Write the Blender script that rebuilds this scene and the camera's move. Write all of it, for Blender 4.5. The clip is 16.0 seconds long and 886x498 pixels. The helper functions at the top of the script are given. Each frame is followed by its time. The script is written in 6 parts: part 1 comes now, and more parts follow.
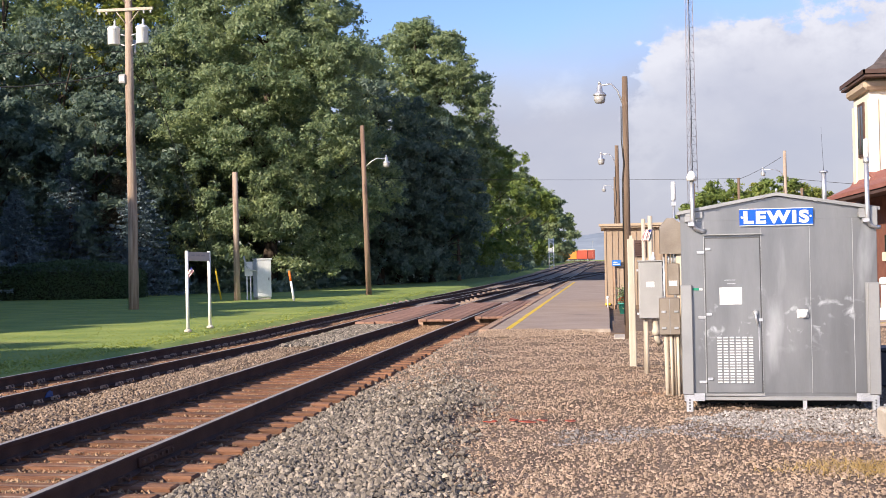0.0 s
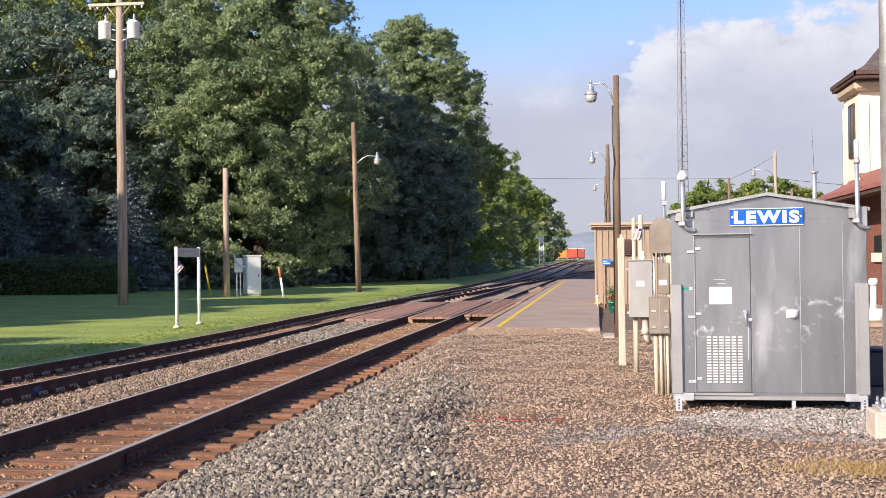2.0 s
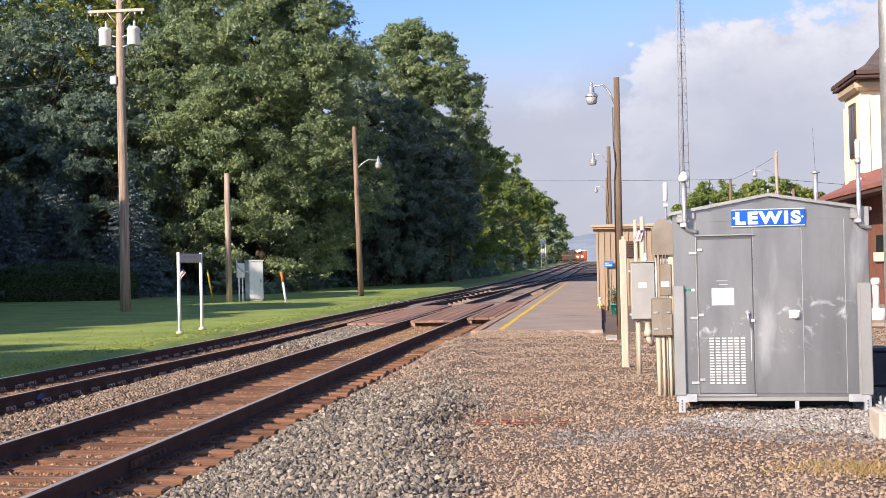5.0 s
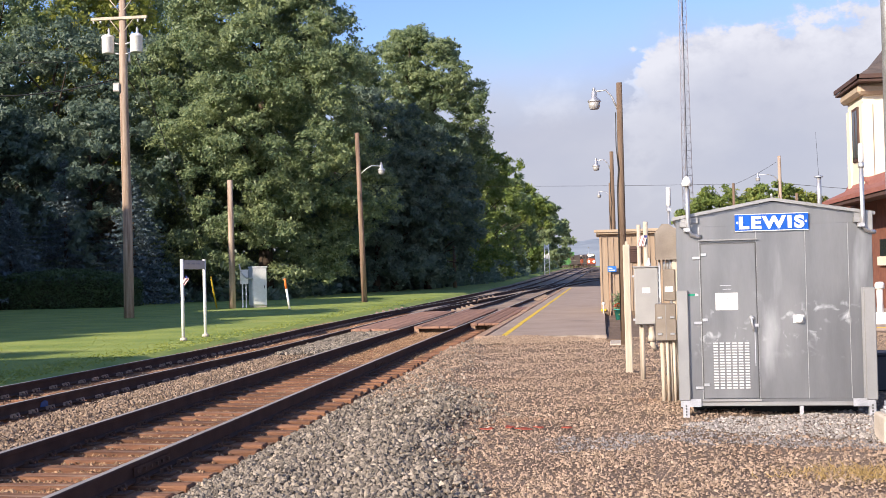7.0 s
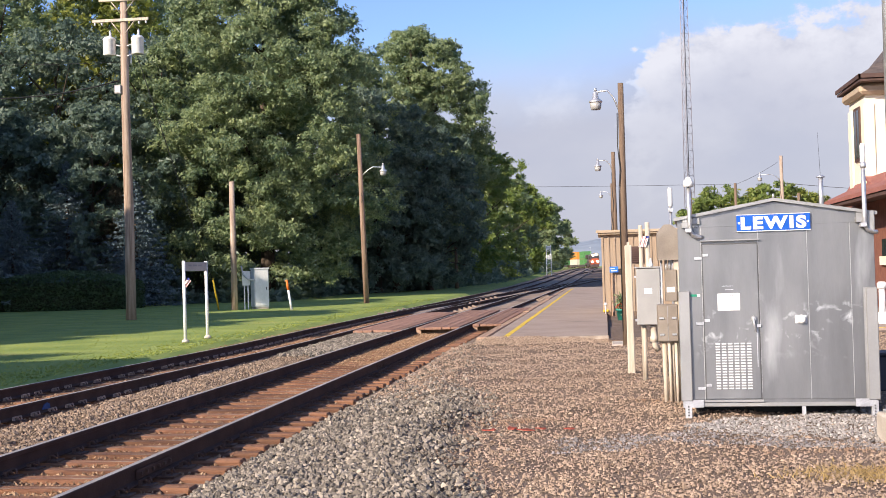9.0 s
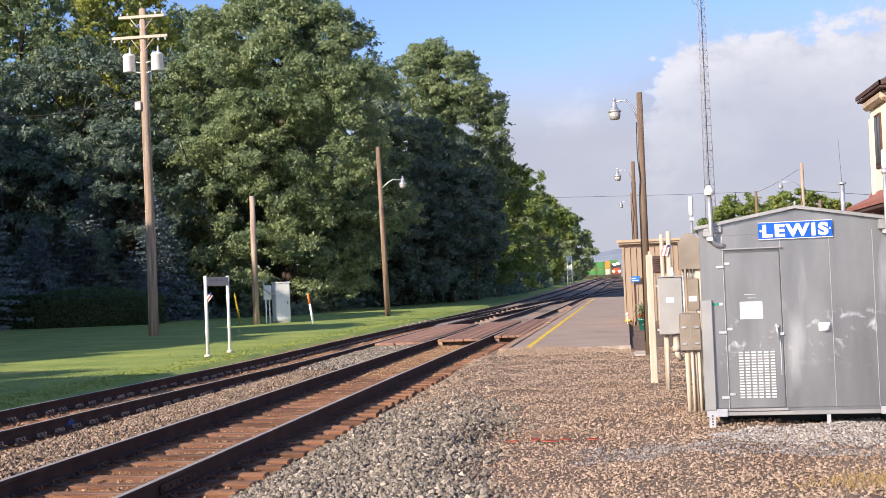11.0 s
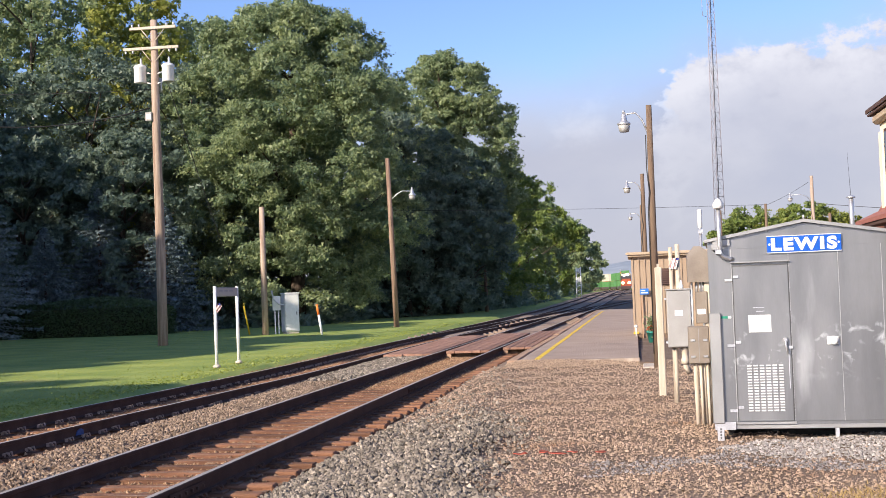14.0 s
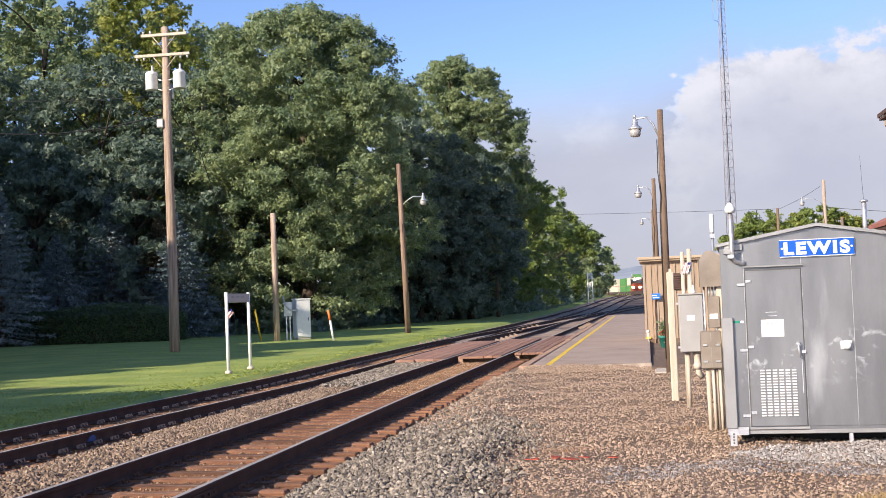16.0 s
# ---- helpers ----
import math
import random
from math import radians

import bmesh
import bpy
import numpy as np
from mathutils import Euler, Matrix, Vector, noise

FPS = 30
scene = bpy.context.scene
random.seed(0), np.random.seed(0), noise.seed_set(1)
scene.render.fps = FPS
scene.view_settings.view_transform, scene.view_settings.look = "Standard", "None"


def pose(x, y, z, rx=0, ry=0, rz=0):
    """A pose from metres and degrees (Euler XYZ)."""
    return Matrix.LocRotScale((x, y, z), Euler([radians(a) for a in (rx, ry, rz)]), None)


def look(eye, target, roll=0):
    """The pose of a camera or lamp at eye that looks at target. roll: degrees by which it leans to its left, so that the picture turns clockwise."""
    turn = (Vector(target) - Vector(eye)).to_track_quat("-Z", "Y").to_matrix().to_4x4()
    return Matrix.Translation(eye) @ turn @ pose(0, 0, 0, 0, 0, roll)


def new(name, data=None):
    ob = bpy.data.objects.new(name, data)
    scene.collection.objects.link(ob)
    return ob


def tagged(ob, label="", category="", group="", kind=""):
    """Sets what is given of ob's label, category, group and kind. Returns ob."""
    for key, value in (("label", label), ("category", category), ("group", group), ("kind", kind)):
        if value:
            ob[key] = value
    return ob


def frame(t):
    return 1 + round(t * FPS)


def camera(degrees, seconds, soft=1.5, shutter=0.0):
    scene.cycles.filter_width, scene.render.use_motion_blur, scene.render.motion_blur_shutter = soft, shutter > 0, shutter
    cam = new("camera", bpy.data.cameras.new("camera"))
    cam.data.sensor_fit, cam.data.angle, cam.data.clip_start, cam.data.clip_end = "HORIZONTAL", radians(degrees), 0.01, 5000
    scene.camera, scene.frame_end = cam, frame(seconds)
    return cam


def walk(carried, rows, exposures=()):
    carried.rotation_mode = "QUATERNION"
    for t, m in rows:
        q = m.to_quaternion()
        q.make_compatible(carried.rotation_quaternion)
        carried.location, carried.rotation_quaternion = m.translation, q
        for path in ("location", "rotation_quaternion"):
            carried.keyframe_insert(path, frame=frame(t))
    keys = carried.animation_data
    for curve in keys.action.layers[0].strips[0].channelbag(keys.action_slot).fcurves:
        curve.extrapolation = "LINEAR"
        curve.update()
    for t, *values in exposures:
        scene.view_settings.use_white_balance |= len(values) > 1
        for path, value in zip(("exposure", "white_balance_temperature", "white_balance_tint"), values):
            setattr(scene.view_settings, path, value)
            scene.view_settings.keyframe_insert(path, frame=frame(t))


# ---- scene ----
# ---------- camera: hand-held on one spot, panning slowly ----------
EYE = (0.0, 0.0, 1.69)


def aim(dx, dy, dz, yaw, pitch, roll):
    e = Vector((EYE[0] + dx, EYE[1] + dy, EYE[2] + dz))
    a, p = radians(yaw), radians(pitch)
    d = Vector((-math.sin(a) * math.cos(p), math.cos(a) * math.cos(p), math.sin(p)))
    return look(e, e + d * 50, roll)


cam = camera(38.10, 16.0, soft=0.85)
walk(cam, [
    (0, aim(-0.000, -0.000, 0.000, 7.295, 0.597, -1.150)),
    (0.5, aim(-0.001, 0.047, -0.003, 7.222, 0.632, -0.918)),
    (1, aim(0.000, 0.015, -0.002, 7.078, 0.544, -0.727)),
    (1.5, aim(-0.002, 0.013, -0.002, 6.959, 0.536, -0.727)),
    (2, aim(-0.002, 0.021, -0.003, 6.861, 0.495, -0.742)),
    (2.5, aim(-0.000, 0.021, 0.002, 6.812, 0.477, -0.830)),
    (3, aim(-0.001, 0.024, -0.002, 6.797, 0.532, -0.965)),
    (3.5, aim(-0.002, 0.008, 0.002, 6.776, 0.532, -1.026)),
    (4, aim(-0.003, 0.018, -0.001, 6.844, 0.575, -1.074)),
    (6.5, aim(0.002, 0.006, 0.004, 6.998, 0.755, -1.443)),
    (7, aim(-0.001, 0.022, 0.002, 7.087, 0.899, -1.466)),
    (7.5, aim(0.002, 0.023, 0.001, 7.398, 1.119, -1.466)),
    (8, aim(0.003, 0.028, -0.001, 7.325, 0.579, -1.057)),
    (8.5, aim(0.003, 0.041, 0.001, 7.292, 0.823, -1.427)),
    (9, aim(0.002, 0.030, 0.007, 7.173, 0.938, -1.636)),
    (9.2, aim(0.007, 0.050, 0.004, 7.391, 0.969, -1.793)),
    (11.5, aim(-0.003, 0.007, 0.007, 8.108, 1.648, -2.292)),
    (12, aim(-0.001, -0.006, 0.011, 8.188, 1.739, -2.072)),
    (12.5, aim(-0.002, 0.010, 0.008, 8.255, 1.806, -2.020)),
    (13, aim(0.001, 0.005, 0.011, 8.305, 1.912, -2.185)),
    (13.5, aim(0.004, -0.012, 0.013, 8.346, 1.977, -2.069)),
    (14, aim(0.005, -0.012, 0.013, 8.453, 2.021, -2.085)),
    (14.5, aim(0.002, -0.003, 0.012, 8.634, 2.123, -2.243)),
    (15, aim(0.003, -0.004, 0.015, 8.745, 2.141, -2.272)),
    (15.5, aim(0.000, 0.002, 0.011, 8.870, 2.232, -2.166)),
    (16, aim(0.002, 0.011, 0.011, 8.946, 2.286, -2.246)),
])

# ---------- world, sun ----------
SUN_EL, SUN_AZ = radians(26), radians(-141)   # azimuth from +y, clockwise positive: sun behind and to the left


def build_world():
    w = bpy.data.worlds.new("sky")
    scene.world = w
    w.use_nodes = True
    nt = w.node_tree
    nt.nodes.clear()
    N, L = nt.nodes.new, nt.links.new
    out, bg = N("ShaderNodeOutputWorld"), N("ShaderNodeBackground")
    sky = N("ShaderNodeTexSky")
    sky.sky_type, sky.sun_disc = "NISHITA", False
    sky.sun_elevation, sky.sun_rotation = SUN_EL, SUN_AZ
    sky.air_density, sky.dust_density, sky.ozone_density = 1.0, 0.4, 4.0
    tc, sep = N("ShaderNodeTexCoord"), N("ShaderNodeSeparateXYZ")
    L(tc.outputs["Generated"], sep.inputs[0])

    def math_node(op, a, b=None, clamp=False):
        m = N("ShaderNodeMath")
        m.operation, m.use_clamp = op, clamp
        for i, v in enumerate((a, b)):
            if v is None:
                continue
            if isinstance(v, (int, float)):
                m.inputs[i].default_value = v
            else:
                L(v, m.inputs[i])
        return m.outputs[0]

    def noise_node(scale, detail, rough, stretch):
        mp, n = N("ShaderNodeMapping"), N("ShaderNodeTexNoise")
        mp.inputs["Scale"].default_value = (1, 1, stretch)
        L(tc.outputs["Generated"], mp.inputs[0])
        L(mp.outputs[0], n.inputs["Vector"])
        n.inputs["Scale"].default_value, n.inputs["Detail"].default_value = scale, detail
        n.inputs["Roughness"].default_value = rough
        return n.outputs[0]

    def mix_node(f, a, b):
        m = N("ShaderNodeMix")
        m.data_type = "RGBA"
        L(f, m.inputs["Factor"])
        for sock, v in (("A", a), ("B", b)):
            if isinstance(v, tuple):
                m.inputs[sock].default_value = (*v, 1)
            else:
                L(v, m.inputs[sock])
        return m.outputs["Result"]

    def step_node(v, lo, hi):
        m = N("ShaderNodeMapRange")
        m.interpolation_type = "SMOOTHSTEP"
        L(v, m.inputs[0])
        m.inputs[1].default_value, m.inputs[2].default_value = lo, hi
        return m.outputs[0]

    x, z = sep.outputs[0], sep.outputs[2]
    big = math_node("SUBTRACT", noise_node(9.0, 8, 0.55, 1.3), 0.5)
    fine = math_node("SUBTRACT", noise_node(30.0, 7, 0.6, 1.4), 0.5)
    soft = noise_node(7.0, 5, 0.5, 1.8)
    # morning haze round the horizon, a little higher towards +x
    top = math_node("ADD", math_node("MULTIPLY", x, 0.12), 0.150)
    top = math_node("ADD", top, math_node("MULTIPLY", big, 0.05))
    haze = step_node(math_node("SUBTRACT", top, z), -0.055, 0.045)
    # a bank of billowing cloud that rises towards +x, white along its crest
    along = math_node("ADD", x, math_node("ADD", math_node("MULTIPLY", big, 0.10), math_node("MULTIPLY", fine, 0.11)))
    rise = step_node(along, 0.010, 0.050)
    crest = math_node("ADD", math_node("ADD", math_node("MULTIPLY", rise, 0.045), math_node("MULTIPLY", step_node(x, 0.03, 0.14), 0.032)), 0.115)
    crest = math_node("ADD", crest, math_node("ADD", math_node("MULTIPLY", big, 0.10), math_node("MULTIPLY", fine, 0.085)))
    depth_in = math_node("SUBTRACT", crest, z)
    cumulus = step_node(depth_in, -0.003, 0.014)
    lit = math_node("MULTIPLY", step_node(depth_in, 0.105, 0.006), math_node("ADD", math_node("MULTIPLY", fine, 3.4), 0.85), True)
    body = mix_node(step_node(soft, 0.35, 0.65), (2.84, 2.86, 3.42), (3.22, 3.18, 3.62))
    cloud_col = mix_node(lit, body, (4.6, 4.52, 4.82))
    # one small puff by itself
    puff = N("ShaderNodeVectorMath")
    puff.operation = "DISTANCE"
    L(tc.outputs["Generated"], puff.inputs[0])
    puff.inputs[1].default_value = (-0.028, 0.991, 0.126)
    small = math_node("SUBTRACT", math_node("MULTIPLY", fine, 0.085), math_node("SUBTRACT", puff.outputs["Value"], 0.018))
    small = math_node("MULTIPLY", step_node(small, -0.012, 0.02), 0.45)
    hazy = mix_node(small, body, (4.6, 4.5, 4.8))
    bank_col = mix_node(math_node("MULTIPLY", cumulus, rise), hazy, cloud_col)
    cloud = math_node("MAXIMUM", math_node("MAXIMUM", haze, small), math_node("MULTIPLY", cumulus, rise))
    # the haze glows towards the sun, boosted out of view to fill the shade
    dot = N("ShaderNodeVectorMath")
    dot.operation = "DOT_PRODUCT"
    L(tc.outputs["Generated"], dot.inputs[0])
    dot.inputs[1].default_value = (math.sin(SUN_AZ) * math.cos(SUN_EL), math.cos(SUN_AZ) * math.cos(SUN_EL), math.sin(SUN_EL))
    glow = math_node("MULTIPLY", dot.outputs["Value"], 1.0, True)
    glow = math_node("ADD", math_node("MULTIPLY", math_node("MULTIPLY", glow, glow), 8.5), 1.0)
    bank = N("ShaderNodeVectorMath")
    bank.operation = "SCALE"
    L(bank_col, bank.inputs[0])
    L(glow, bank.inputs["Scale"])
    mix = N("ShaderNodeMix")
    mix.data_type = "RGBA"
    L(math_node("MULTIPLY", cloud, 0.93), mix.inputs["Factor"])
    tint = N("ShaderNodeMix")
    tint.data_type, tint.blend_type = "RGBA", "MULTIPLY"
    tint.inputs["Factor"].default_value = 1.0
    L(sky.outputs[0], tint.inputs["A"])
    tint.inputs["B"].default_value = (0.94, 0.90, 1.07, 1)
    L(tint.outputs["Result"], mix.inputs["A"])
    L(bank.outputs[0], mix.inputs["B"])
    L(mix.outputs["Result"], bg.inputs[0])
    bg.inputs[1].default_value = 0.105
    L(bg.outputs[0], out.inputs[0])


build_world()
sun = new("sun", bpy.data.lights.new("sun", "SUN"))
sun.data.energy, sun.data.angle, sun.data.color = 4.6, radians(0.6), (1.0, 0.86, 0.70)
sv = Vector((math.sin(SUN_AZ) * math.cos(SUN_EL), math.cos(SUN_AZ) * math.cos(SUN_EL), math.sin(SUN_EL)))
sun.matrix_world = look(sv * 100, (0, 0, 0))
scene.view_settings.exposure = 0.84


# ---------- materials ----------
def material(name, a, b, scale=4.0, rough=0.8, metal=0.0, bump=0.2, fine=60.0, stain=None, stain_at=0.62,
             stretch=(1, 1, 1), per="", spread=0.25, spec=0.4, coord="Object", grit=0.5, wear=None):
    """Two-scale procedural surface: colours a and b, fine grain, and stains of a third colour."""
    m = bpy.data.materials.new(name)
    m.use_nodes = True
    nt = m.node_tree
    N, L = nt.nodes.new, nt.links.new
    bs = nt.nodes["Principled BSDF"]
    tc, mp = N("ShaderNodeTexCoord"), N("ShaderNodeMapping")
    mp.inputs["Scale"].default_value = stretch
    L(tc.outputs[coord], mp.inputs[0])

    def ns(s, d):
        n = N("ShaderNodeTexNoise")
        n.inputs["Scale"].default_value, n.inputs["Detail"].default_value = s, d
        L(mp.outputs[0], n.inputs["Vector"])
        return n.outputs[0]

    def mixc(f, x, y):
        k = N("ShaderNodeMix")
        k.data_type = "RGBA"
        L(f, k.inputs["Factor"])
        for s, v in (("A", x), ("B", y)):
            if isinstance(v, tuple):
                k.inputs[s].default_value = (*v, 1)
            else:
                L(v, k.inputs[s])
        return k.outputs["Result"]

    def ramp(f, lo, hi):
        r = N("ShaderNodeMapRange")
        L(f, r.inputs[0])
        r.inputs[1].default_value, r.inputs[2].default_value = lo, hi
        return r.outputs[0]

    coarse, grain = ns(scale, 5), ns(fine, 3)
    if per == "island":
        # each stone has a tone of its own
        fr = N("ShaderNodeMath")
        fr.operation = "MULTIPLY"
        L(N("ShaderNodeNewGeometry").outputs["Random Per Island"], fr.inputs[0])
        fr.inputs[1].default_value = 37.7
        fr2 = N("ShaderNodeMath")
        fr2.operation = "FRACT"
        L(fr.outputs[0], fr2.inputs[0])
        col = mixc(fr2.outputs[0], a, b)
    else:
        col = mixc(ramp(coarse, 0.32, 0.68), a, b)
    if wear:
        # wispy rubbed marks at hand height
        w1, w2 = N("ShaderNodeTexNoise"), N("ShaderNodeTexNoise")
        for wn, sc, dd, ds in ((w1, 8.0, 8, 0.5), (w2, 3.2, 2, 0.5)):
            wn.inputs["Scale"].default_value, wn.inputs["Detail"].default_value, wn.inputs["Distortion"].default_value = sc, dd, ds
            L(tc.outputs[coord], wn.inputs["Vector"])
        zs = N("ShaderNodeSeparateXYZ")
        L(tc.outputs[coord], zs.inputs[0])
        zz = N("ShaderNodeMath")
        zz.operation = "SUBTRACT"
        L(zs.outputs[2], zz.inputs[0])
        zz.inputs[1].default_value = 1.02
        za = N("ShaderNodeMath")
        za.operation = "ABSOLUTE"
        L(zz.outputs[0], za.inputs[0])
        f = ramp(w1.outputs[0], 0.54, 0.72)
        for g in (ramp(w2.outputs[0], 0.50, 0.62), ramp(za.outputs[0], 0.42, 0.12)):
            mu = N("ShaderNodeMath")
            mu.operation = "MULTIPLY"
            L(f, mu.inputs[0])
            L(g, mu.inputs[1])
            f = mu.outputs[0]
        col = mixc(f, col, wear)
    if stain:
        col = mixc(ramp(ns(scale * 0.6, 6), stain_at, stain_at + 0.12), col, stain)
    hsv = N("ShaderNodeHueSaturation")
    L(col, hsv.inputs["Color"])
    v = N("ShaderNodeMath")
    v.operation = "MULTIPLY_ADD"
    L(grain, v.inputs[0])
    v.inputs[1].default_value, v.inputs[2].default_value = grit, 1 - grit / 2
    val = v.outputs[0]
    if per:
        src = N("ShaderNodeObjectInfo").outputs["Random"] if per == "object" else N("ShaderNodeNewGeometry").outputs["Random Per Island"]
        q = N("ShaderNodeMath")
        q.operation = "MULTIPLY_ADD"
        L(src, q.inputs[0])
        q.inputs[1].default_value, q.inputs[2].default_value = 2 * spread, 1 - spread
        z = N("ShaderNodeMath")
        z.operation = "MULTIPLY"
        L(q.outputs[0], z.inputs[0])
        L(val, z.inputs[1])
        val = z.outputs[0]
    L(val, hsv.inputs["Value"])
    L(hsv.outputs[0], bs.inputs["Base Color"])
    rr = N("ShaderNodeMapRange")
    L(coarse, rr.inputs[0])
    rr.inputs[3].default_value, rr.inputs[4].default_value = max(rough - 0.12, 0.04), min(rough + 0.12, 1)
    L(rr.outputs[0], bs.inputs["Roughness"])
    bs.inputs["Metallic"].default_value = metal
    bs.inputs["Specular IOR Level"].default_value = spec
    if bump:
        bp = N("ShaderNodeBump")
        bp.inputs["Strength"].default_value, bp.inputs["Distance"].default_value = bump, 0.02
        L(grain, bp.inputs["Height"])
        L(bp.outputs[0], bs.inputs["Normal"])
    return m


def leaf_material(name, a, b, trans=0.35):
    m = bpy.data.materials.new(name)
    m.use_nodes = True
    nt = m.node_tree
    N, L = nt.nodes.new, nt.links.new
    bs, out = nt.nodes["Principled BSDF"], nt.nodes["Material Output"]
    geo, tc, n = N("ShaderNodeNewGeometry"), N("ShaderNodeTexCoord"), N("ShaderNodeTexNoise")
    n.inputs["Scale"].default_value = 0.35
    L(tc.outputs["Object"], n.inputs["Vector"])
    ad = N("ShaderNodeMath")
    ad.operation = "MULTIPLY_ADD"
    L(geo.outputs["Random Per Island"], ad.inputs[0])
    ad.inputs[1].default_value = 0.7
    sb = N("ShaderNodeMath")
    sb.operation = "MULTIPLY_ADD"
    L(n.outputs[0], sb.inputs[0])
    sb.inputs[1].default_value, sb.inputs[2].default_value = 1.6, -0.65
    L(sb.outputs[0], ad.inputs[2])
    k = N("ShaderNodeMix")
    k.data_type = "RGBA"
    k.clamp_factor = True
    L(ad.outputs[0], k.inputs["Factor"])
    k.inputs["A"].default_value, k.inputs["B"].default_value = (*a, 1), (*b, 1)
    L(k.outputs["Result"], bs.inputs["Base Color"])
    bs.inputs["Roughness"].default_value = 0.48
    bs.inputs["Specular IOR Level"].default_value = 0.5
    tr, mx = N("ShaderNodeBsdfTranslucent"), N("ShaderNodeMixShader")
    L(k.outputs["Result"], tr.inputs[0])
    mx.inputs[0].default_value = trans
    L(bs.outputs[0], mx.inputs[1])
    L(tr.outputs[0], mx.inputs[2])
    L(mx.outputs[0], out.inputs[0])
    return m


def glow_material(name, colour, strength):
    m = bpy.data.materials.new(name)
    m.use_nodes = True
    bs = m.node_tree.nodes["Principled BSDF"]
    bs.inputs["Base Color"].default_value = (*colour, 1)
    bs.inputs["Emission Color"].default_value = (*colour, 1)
    bs.inputs["Emission Strength"].default_value = strength
    return m


